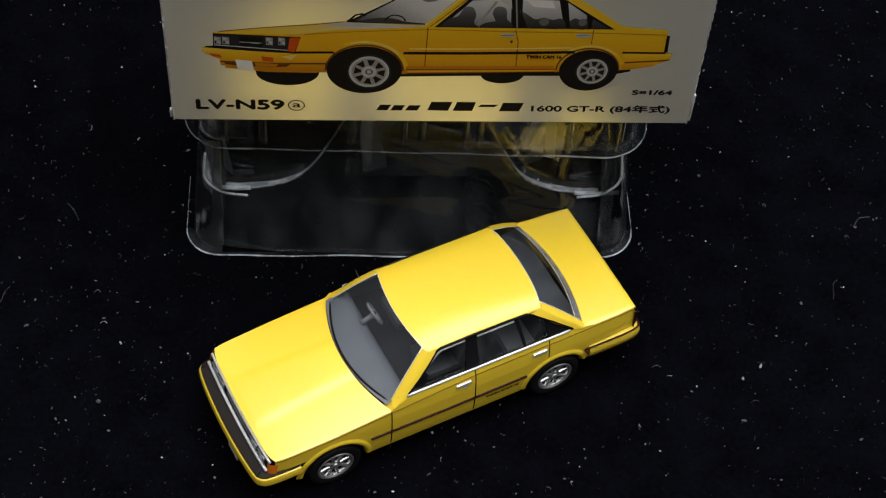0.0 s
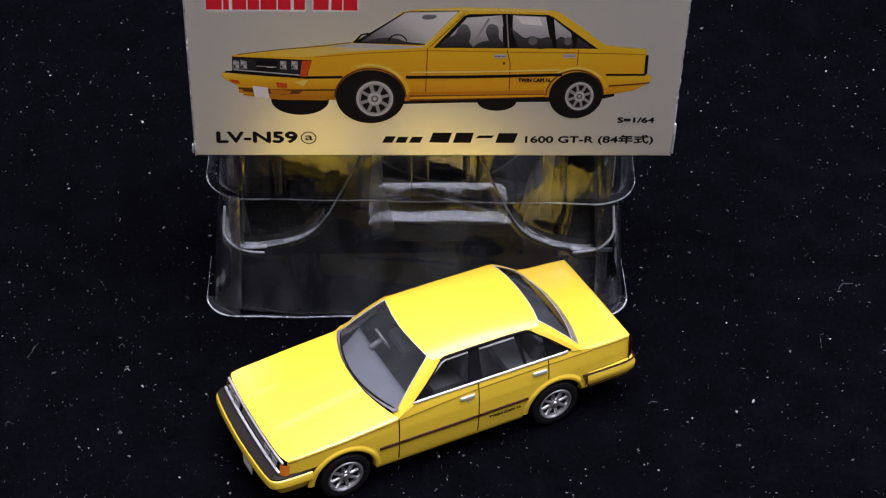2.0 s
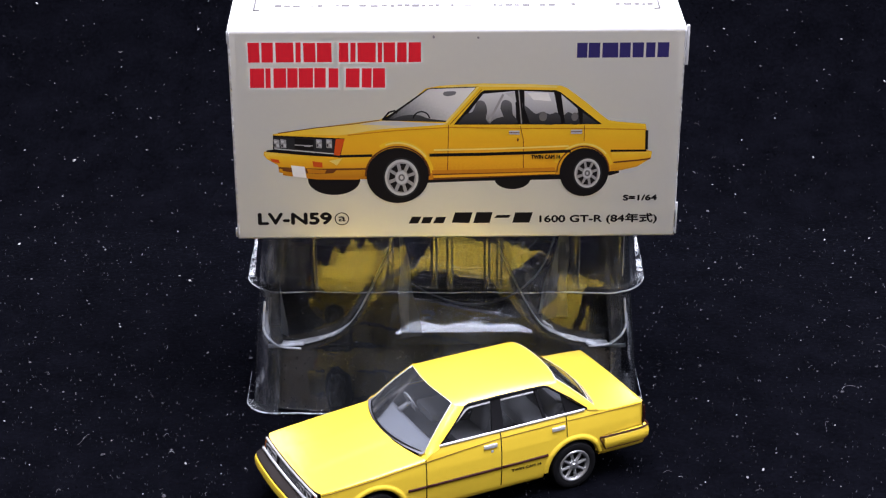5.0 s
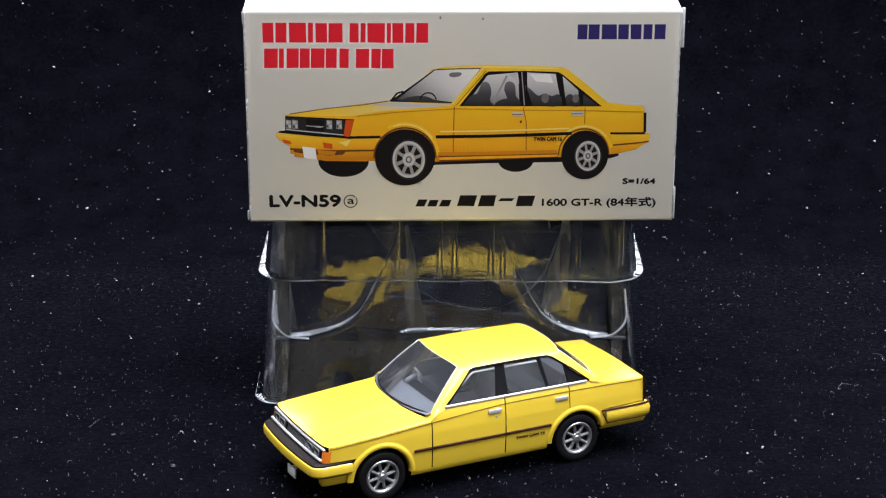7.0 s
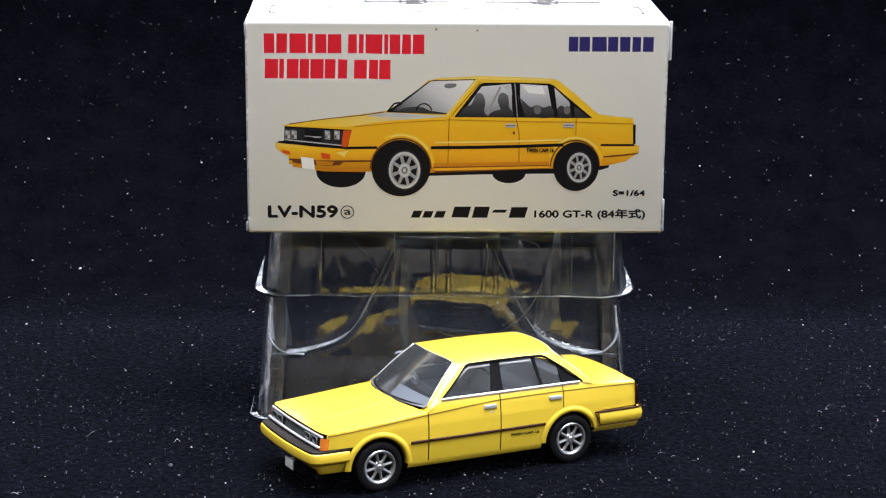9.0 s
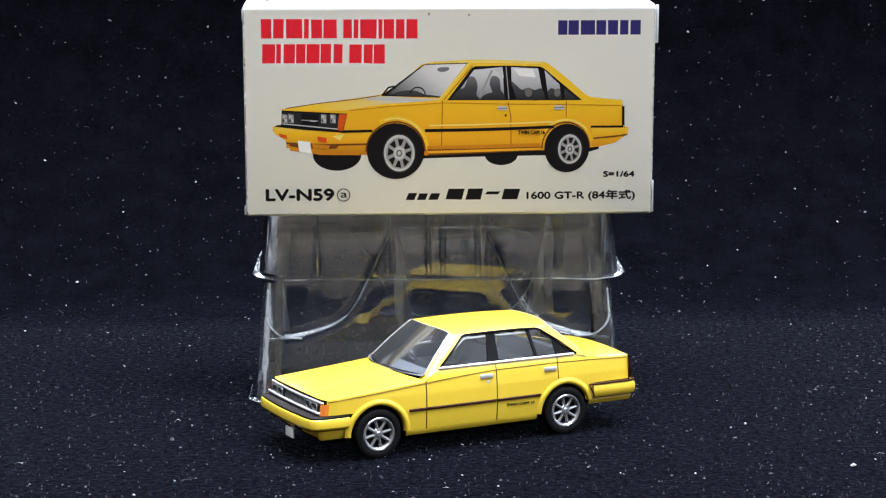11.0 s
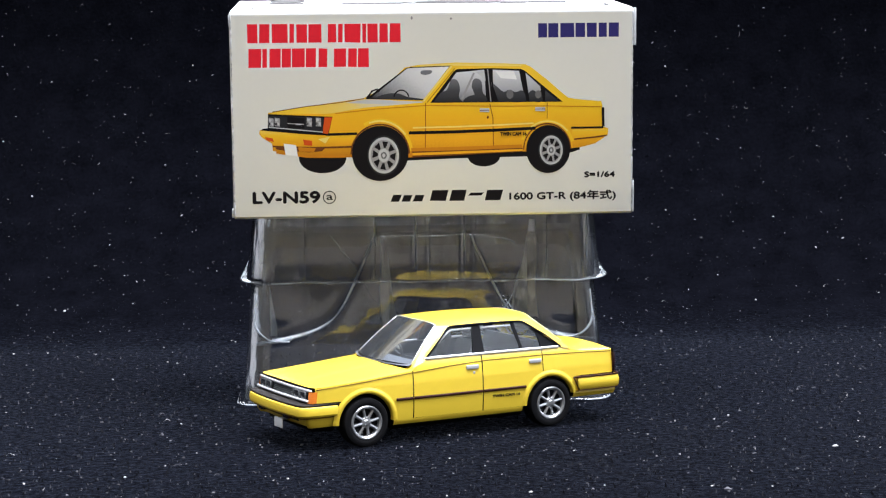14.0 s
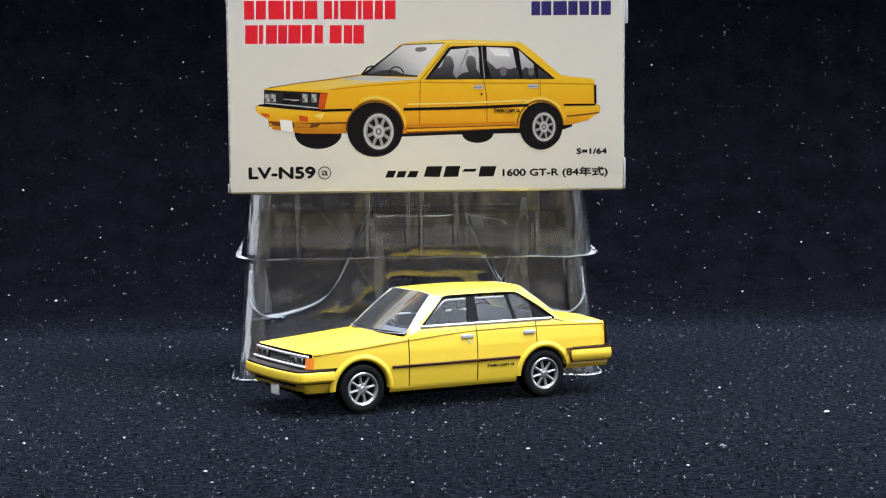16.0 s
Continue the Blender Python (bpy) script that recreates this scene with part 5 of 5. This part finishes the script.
flat([(17.4, 66.8), (20.3, 64.1), (20.8, 61.2), (18.2, 61.3)], "pane")
flat(curve([(18.0, 62.8), (18.8, 63.4), (19.9, 62.8), (20.5, 63.3), (20.8, 61.1), (18.2, 61.1)], 3), "seat")
disc(19.9, 62.5, 0.6, 0.8, "grey", 0, 360, 0)
stroke([(16.8, 67.3), (17.8, 61.1)], 0.45, "black")
stroke([(20.6, 63.9), (21.1, 61.0)], 0.45, "black")
stroke([(9.9, 67.6), (10.5, 61.2)], 0.2, "mid")
flat([(21.3, 63.3), (24.1, 61.1), (21.3, 61.1)], "seat")
stroke([(-20.3, 59.2), (-12.4, 60.0), (-2.2, 60.6), (10.2, 60.3), (21.6, 60.2), (32.5, 59.9)], 0.18, "deep")
stroke([(-2.4, 61.1), (-2.6, 50.5)], 0.14, "brown")
stroke([(10.3, 60.8), (10.9, 58.0), (11.0, 51.2)], 0.14, "brown")
stroke([(21.7, 60.9), (21.7, 57.7)], 0.12, "brown")
stroke([(-32.6, 59.7), (-25.9, 60.7), (-19.1, 61.4), (-14.6, 62.1)], 0.15, "brown")
disc(-11.5, 51.1, 6.5, 7.0, "yellow", 5, 120, 0.9)
disc(-11.5, 51.1, 6.3, 6.7, "pale", 35, 110, 0.95)
disc(21.7, 51.6, 5.5, 5.9, "yellow", 15, 160, 0.9)
disc(21.7, 51.6, 5.4, 5.7, "pale", 40, 130, 0.95)
disc(-11.5, 51.1, 5.9, 6.0, "brown", 0, 180, 0.95)
disc(21.7, 51.6, 4.8, 5.2, "brown", 0, 180, 0.95)
stroke([(-5.8, 55.2), (3.4, 55.3), (11.0, 55.5), (19.4, 55.8)], 0.62, "black")
stroke([(-22.1, 55.1), (-16.0, 55.2)], 0.5, "black")
stroke([(26.5, 55.8), (32.9, 55.8)], 0.4, "black")
flat([(-5.4, 52.2), (3.4, 52.3), (16.6, 52.6), (16.9, 51.2), (3.4, 50.6), (-5.1, 50.3)], "deep")
flat([(-5.3, 51.5), (3.4, 51.6), (16.8, 51.9), (16.9, 51.2), (3.4, 50.6), (-5.1, 50.3)], "brown")
flat([(-5.2, 51.2), (3.4, 51.4), (16.8, 51.7), (16.8, 51.3), (3.4, 50.9), (-5.1, 50.7)], "orange")
stroke([(-5.0, 56.2), (3.4, 56.3), (11.0, 56.5), (19.0, 56.8)], 0.3, "pale")
stroke([(-32.7, 52.9), (-25.4, 52.5), (-16.9, 52.6)], 0.35, "brown")
stroke([(27.1, 53.5), (31.4, 53.9), (33.7, 54.2)], 0.3, "brown")
flat([(-32.2, 52.9), (-30.4, 52.7), (-25.4, 52.3), (-22.4, 52.4), (-23.0, 51.8), (-25.4, 51.6), (-30.4, 52.0), (-32.0, 52.3)], "brown")
stroke([(-32.0, 51.7), (-26.0, 50.8), (-18.5, 50.7)], 0.5, "deep")
flat([(-23.7, 54.2), (-21.4, 54.7), (-22.3, 53.3)], "pale")
flat([(-27.7, 52.7), (-24.2, 52.4), (-24.6, 51.7), (-27.5, 51.8)], "deep")
flat([(-33.5, 59.3), (-20.8, 58.6), (-21.7, 55.0), (-28.2, 55.4), (-33.6, 56.2)], "black")
flat([(-34.6, 56.4), (-33.5, 56.5), (-21.6, 55.4), (-21.8, 54.9), (-28.2, 55.4), (-34.9, 56.1)], "black")
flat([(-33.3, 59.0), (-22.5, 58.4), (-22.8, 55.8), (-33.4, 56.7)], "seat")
flat([(-29.7, 58.7), (-26.3, 58.4), (-26.4, 56.3), (-29.7, 56.5)], "black")
flat([(-33.4, 58.6), (-32.4, 58.4), (-32.4, 56.8), (-33.4, 56.9)], "mid")
flat([(-33.3, 58.3), (-32.7, 58.2), (-33.0, 57.8), (-33.3, 57.9)], "light")
flat([(-33.0, 57.7), (-32.5, 57.5), (-32.5, 57.0), (-32.8, 57.1)], "light")
flat([(-33.3, 57.6), (-33.1, 57.6), (-33.1, 57.0), (-33.3, 57.1)], "black")
flat([(-32.2, 58.6), (-31.2, 58.4), (-31.2, 56.8), (-32.2, 56.9)], "mid")
flat([(-32.1, 58.3), (-31.5, 58.2), (-31.7, 57.8), (-32.1, 57.9)], "light")
flat([(-31.7, 57.7), (-31.3, 57.5), (-31.3, 57.0), (-31.6, 57.1)], "light")
flat([(-32.1, 57.5), (-31.8, 57.5), (-31.8, 57.0), (-32.1, 57.1)], "black")
flat([(-25.9, 58.5), (-24.9, 58.4), (-24.9, 56.7), (-25.9, 56.8)], "mid")
flat([(-25.8, 58.3), (-25.2, 58.2), (-25.4, 57.7), (-25.8, 57.9)], "light")
flat([(-25.4, 57.6), (-25.0, 57.5), (-25.0, 57.0), (-25.3, 57.1)], "light")
flat([(-25.8, 57.5), (-25.6, 57.5), (-25.6, 57.0), (-25.8, 57.1)], "black")
flat([(-24.1, 58.5), (-23.1, 58.4), (-23.1, 56.7), (-24.1, 56.8)], "mid")
flat([(-24.0, 58.3), (-23.4, 58.2), (-23.6, 57.7), (-24.0, 57.8)], "light")
flat([(-23.6, 57.6), (-23.2, 57.5), (-23.2, 56.9), (-23.5, 57.1)], "light")
flat([(-24.0, 57.5), (-23.8, 57.5), (-23.8, 56.9), (-24.0, 57.1)], "black")
stroke([(-29.7, 57.4), (-26.5, 57.2)], 0.2, "mid")
stroke([(-33.4, 56.7), (-22.8, 55.6)], 0.2, "light")
stroke([(-28.1, 57.2), (-26.9, 57.1)], 0.15, "light")
flat([(-22.4, 58.5), (-20.8, 58.5), (-21.8, 55.2), (-22.8, 55.4)], "amber")
flat([(-34.2, 54.8), (-32.7, 54.5), (-32.4, 53.8), (-33.8, 54.1)], "amber")
flat([(-26.7, 54.2), (-24.9, 53.9), (-24.9, 52.9), (-26.5, 53.1)], "amber")
flat([(-30.5, 53.4), (-28.1, 53.1), (-27.8, 50.8), (-30.2, 51.1)], "white")
disc(-11.5, 51.2, 5.6, 5.5, "black", 0, 360, 0)
disc(-10.8, 50.8, 3.3, 4.0, "seat", 0, 360, 0)
disc(-10.8, 50.8, 3.0, 3.6, "light", 0, 360, 0)
disc(-10.8, 50.8, 2.6, 3.1, "mid", 0, 360, 0)
flat([(-9.5, 50.9), (-9.6, 50.4), (-8.6, 49.7), (-8.4, 51.3)], "black")
flat([(-9.8, 49.8), (-10.2, 49.5), (-9.8, 48.1), (-8.9, 49.1)], "black")
flat([(-10.7, 49.3), (-11.1, 49.3), (-11.6, 48.1), (-10.4, 47.9)], "black")
flat([(-11.6, 49.7), (-11.8, 50.1), (-12.9, 49.6), (-12.1, 48.4)], "black")
flat([(-12.0, 50.7), (-11.9, 51.2), (-12.9, 51.9), (-13.1, 50.3)], "black")
flat([(-11.7, 51.8), (-11.4, 52.1), (-11.7, 53.4), (-12.7, 52.5)], "black")
flat([(-10.8, 52.3), (-10.4, 52.3), (-9.9, 53.5), (-11.1, 53.6)], "black")
flat([(-9.9, 51.9), (-9.7, 51.5), (-8.6, 51.9), (-9.4, 53.1)], "black")
disc(-10.8, 50.8, 1.1, 1.3, "light", 0, 360, 0)
disc(-10.8, 50.8, 0.6, 0.7, "grey", 0, 360, 0)
disc(-10.8, 50.8, 0.3, 0.4, "light", 0, 360, 0)
disc(21.9, 51.6, 4.4, 4.8, "black", 0, 360, 0)
disc(22.5, 51.4, 2.6, 3.2, "seat", 0, 360, 0)
disc(22.5, 51.4, 2.3, 2.9, "light", 0, 360, 0)
disc(22.5, 51.4, 2.0, 2.5, "mid", 0, 360, 0)
flat([(23.5, 51.5), (23.4, 51.1), (24.2, 50.5), (24.3, 51.8)], "black")
flat([(23.2, 50.6), (23.0, 50.3), (23.2, 49.2), (24.0, 50.0)], "black")
flat([(22.6, 50.2), (22.3, 50.2), (21.8, 49.2), (22.8, 49.1)], "black")
flat([(21.9, 50.5), (21.7, 50.8), (20.8, 50.4), (21.5, 49.5)], "black")
flat([(21.6, 51.3), (21.6, 51.7), (20.8, 52.2), (20.7, 51.0)], "black")
flat([(21.8, 52.2), (22.0, 52.5), (21.8, 53.5), (21.0, 52.8)], "black")
flat([(22.4, 52.6), (22.8, 52.6), (23.2, 53.6), (22.2, 53.7)], "black")
flat([(23.1, 52.3), (23.3, 52.0), (24.2, 52.3), (23.6, 53.3)], "black")
disc(22.5, 51.4, 0.8, 1.0, "light", 0, 360, 0)
disc(22.5, 51.4, 0.5, 0.6, "grey", 0, 360, 0)
disc(22.5, 51.4, 0.2, 0.3, "light", 0, 360, 0)
flat([(8.3, 59.9), (10.2, 59.9), (10.2, 59.1), (8.3, 59.2)], "light")
stroke([(8.3, 59.5), (10.2, 59.5)], 0.15, "brown")
flat([(19.3, 60.0), (21.3, 60.0), (21.3, 59.2), (19.3, 59.2)], "light")
stroke([(19.3, 59.6), (21.3, 59.6)], 0.15, "brown")
disc(9.9, 58.1, 0.2, 0.3, "brown", 0, 360, 0)
stroke([(32.8, 59.8), (32.9, 56.0)], 0.5, "black")
disc(-5.0, 77.8, 0.2, 0.3, "mid", 0, 360, 0)
disc(2.7, 77.6, 0.2, 0.2, "mid", 0, 360, 0)
flat([(-37.4, 77.1), (-22.4, 77.1), (-22.5, 72.9), (-37.4, 73.0)], "white", 2)
flat([(-21.7, 77.1), (-7.0, 77.0), (-7.0, 72.9), (-21.7, 72.9)], "white", 2)
flat([(-37.2, 72.3), (-21.5, 72.3), (-21.5, 68.1), (-37.3, 68.2)], "white", 2)
flat([(-20.6, 72.3), (-13.3, 72.2), (-13.3, 68.1), (-20.6, 68.1)], "white", 2)
flat([(-37.2, 76.9), (-35.2, 76.9), (-35.2, 73.2), (-37.2, 73.2)], "red", 6)
flat([(-34.8, 76.9), (-32.8, 76.9), (-32.9, 73.2), (-34.9, 73.2)], "red", 6)
flat([(-32.4, 76.9), (-29.3, 76.9), (-29.3, 73.2), (-32.4, 73.2)], "red", 6)
flat([(-28.9, 76.9), (-28.0, 76.9), (-28.1, 73.2), (-29.0, 73.2)], "red", 6)
flat([(-27.6, 76.8), (-25.5, 76.8), (-25.5, 73.2), (-27.6, 73.2)], "red", 6)
flat([(-25.2, 76.8), (-22.7, 76.8), (-22.7, 73.2), (-25.3, 73.2)], "red", 6)
flat([(-21.4, 76.8), (-19.8, 76.8), (-19.8, 73.2), (-21.5, 73.2)], "red", 6)
flat([(-19.4, 76.8), (-18.5, 76.8), (-18.6, 73.2), (-19.5, 73.2)], "red", 6)
flat([(-18.2, 76.8), (-15.0, 76.8), (-15.1, 73.1), (-18.2, 73.2)], "red", 6)
flat([(-14.7, 76.8), (-13.9, 76.8), (-14.0, 73.1), (-14.7, 73.1)], "red", 6)
flat([(-13.7, 76.8), (-11.7, 76.8), (-11.7, 73.1), (-13.7, 73.1)], "red", 6)
flat([(-11.3, 76.8), (-9.7, 76.8), (-9.7, 73.1), (-11.4, 73.1)], "red", 6)
flat([(-9.3, 76.8), (-7.2, 76.8), (-7.2, 73.1), (-9.4, 73.1)], "red", 6)
flat([(-37.0, 72.1), (-34.5, 72.1), (-34.6, 68.4), (-37.1, 68.4)], "red", 6)
flat([(-34.3, 72.1), (-33.4, 72.1), (-33.5, 68.4), (-34.4, 68.4)], "red", 6)
flat([(-32.9, 72.1), (-30.7, 72.1), (-30.8, 68.4), (-33.0, 68.4)], "red", 6)
flat([(-30.5, 72.1), (-28.7, 72.1), (-28.8, 68.4), (-30.6, 68.4)], "red", 6)
flat([(-28.5, 72.1), (-26.0, 72.1), (-26.1, 68.4), (-28.6, 68.4)], "red", 6)
flat([(-25.8, 72.1), (-23.8, 72.1), (-23.9, 68.4), (-25.9, 68.4)], "red", 6)
flat([(-23.3, 72.1), (-21.6, 72.0), (-21.7, 68.4), (-23.4, 68.4)], "red", 6)
flat([(-20.3, 72.0), (-17.9, 72.0), (-18.0, 68.4), (-20.4, 68.4)], "red", 6)
flat([(-17.5, 72.0), (-15.8, 72.0), (-15.9, 68.3), (-17.6, 68.4)], "red", 6)
flat([(-15.6, 72.0), (-13.5, 72.0), (-13.5, 68.3), (-15.7, 68.3)], "red", 6)
flat([(19.9, 76.5), (21.7, 76.5), (21.7, 73.7), (19.9, 73.7)], "blue", 6)
flat([(21.9, 76.5), (23.9, 76.5), (23.9, 73.7), (21.9, 73.7)], "blue", 6)
flat([(24.3, 76.5), (27.0, 76.5), (27.1, 73.7), (24.3, 73.7)], "blue", 6)
flat([(27.3, 76.5), (29.2, 76.5), (29.2, 73.7), (27.3, 73.7)], "blue", 6)
flat([(29.5, 76.5), (31.5, 76.5), (31.5, 73.7), (29.6, 73.7)], "blue", 6)
flat([(31.9, 76.5), (33.5, 76.5), (33.5, 73.7), (31.9, 73.7)], "blue", 6)
flat([(33.9, 76.5), (35.9, 76.5), (35.9, 73.7), (33.9, 73.7)], "blue", 6)
flat([(-9.0, 42.9), (-7.3, 42.9), (-7.9, 41.5), (-9.6, 41.5)], "black", 6)
flat([(-6.9, 42.8), (-5.2, 42.8), (-5.7, 41.5), (-7.4, 41.5)], "black", 6)
flat([(-4.6, 42.8), (-2.8, 42.8), (-3.3, 41.5), (-5.2, 41.5)], "black", 6)
flat([(-1.2, 43.7), (2.0, 43.7), (1.4, 41.5), (-1.8, 41.6)], "black", 6)
flat([(2.7, 43.7), (5.6, 43.7), (5.1, 41.5), (2.1, 41.5)], "black", 6)
flat([(6.4, 43.1), (9.0, 43.1), (8.5, 42.5), (5.9, 42.5)], "black", 6)
flat([(9.7, 43.6), (12.9, 43.6), (12.3, 41.5), (9.2, 41.5)], "black", 6)
flat_text("lettering", "LV-N59", 3.15, INK["black"], PRINT, pose(-36.9, -0.022, 41.6), 13.4, 0.16)
flat_text("lettering", "a", 2.05, INK["black"], PRINT, pose(-22.3, -0.022, 42.1), 1.3, 0.03)
disc(-21.7, 42.6, 1.3, 1.3, "black", 0, 360, 0.86)
flat_text("lettering", "S=1/64", 1.51, INK["black"], PRINT, pose(29.1, -0.022, 45.9), 6.2, 0.09)
flat_text("lettering", "1600 GT-R (84年式)", 1.92, INK["black"], PRINT, pose(14.1, -0.022, 41.6), 21.4, 0.08)
flat_text("lettering", "TWIN CAM 16", 1.05, INK["black"], PRINT, pose(12.3, -0.13, 54.4), 5.3, 0.05)


def top_print():
    """Line drawing and rows of fine print, too small to read, on the lid."""
    rng = random.Random(8)

    def bar(x0, x1, y0, y1, colour="grey"):
        b = bmesh.new()
        b.faces.new([b.verts.new((x, y, top_z(y) + 0.06)) for x, y in ((x0, y0), (x1, y0), (x1, y1), (x0, y1))])
        part("fine_print", b, INK[colour], CARTON, smooth=0)

    for y in (9.4, 13.4):
        x = -34.0
        while x < 33:
            w = rng.uniform(0.5, 1.5)
            if rng.random() < 0.8:
                bar(x, min(x + w, 34), y + rng.uniform(0, 0.4), y + rng.uniform(0.9, 1.4))
            x += w + rng.uniform(0.3, 0.8)
    b = bmesh.new()
    outline = ((-18.7, 22), (-18, 24.5), (-6, 26), (0, 30), (14, 30), (20, 26.5), (28, 25.5), (28, 22), (20.5, 21.5), (-18.7, 22))
    for pts in (outline, ((-3, 26.2), (1, 29.2), (13, 29.2), (17.5, 26.2), (-3, 26.2)), ((7, 29.2), (7, 22)), ((-35.5, 8), (-36.5, 8), (-36.5, 16), (-35.5, 16)), ((34, 8), (35, 8), (35, 16), (34, 16))):
        tube(b, [(x, y, top_z(y) + 0.06) for x, y in pts], 0.17, 5)
    for cx in (-9, 17):
        for r in (2.9, 1.5):
            tube(b, [(cx + r * math.cos(a), 22 + r * math.sin(a), top_z(22 + r * math.sin(a)) + 0.06) for a in np.linspace(0, 6.0, 20)], 0.17, 5, True)
    for y0, y1 in ((24, 29), (33, 37)):
        tube(b, [(x, y, top_z(y) + 0.06) for x, y in ((-33.6, y0), (-26.5, y0), (-28, y1), (-32, y1))], 0.25, 5, True)
    part("line_drawing", b, INK["grey"], CARTON, "dark line drawing of a car")
    lid = lambda x, y: pose(x, y, top_z(y) + 0.08, -89.2, 0, 0)
    flat_text("lettering", "LV-N59 a", 3.4, INK["black"], CARTON, lid(-23, 34.2), 12.0, 0.1)
    flat_text("lettering", "1600 GT-R", 3.4, INK["black"], CARTON, lid(14, 34.2), 13.5, 0.1)
    for x0, x1 in ((-9, -2), (-0.5, 12)):
        bar(x0, x1, 34.2, 36.6)
    bar(29, 31, 32, 34, "yellow")


top_print()
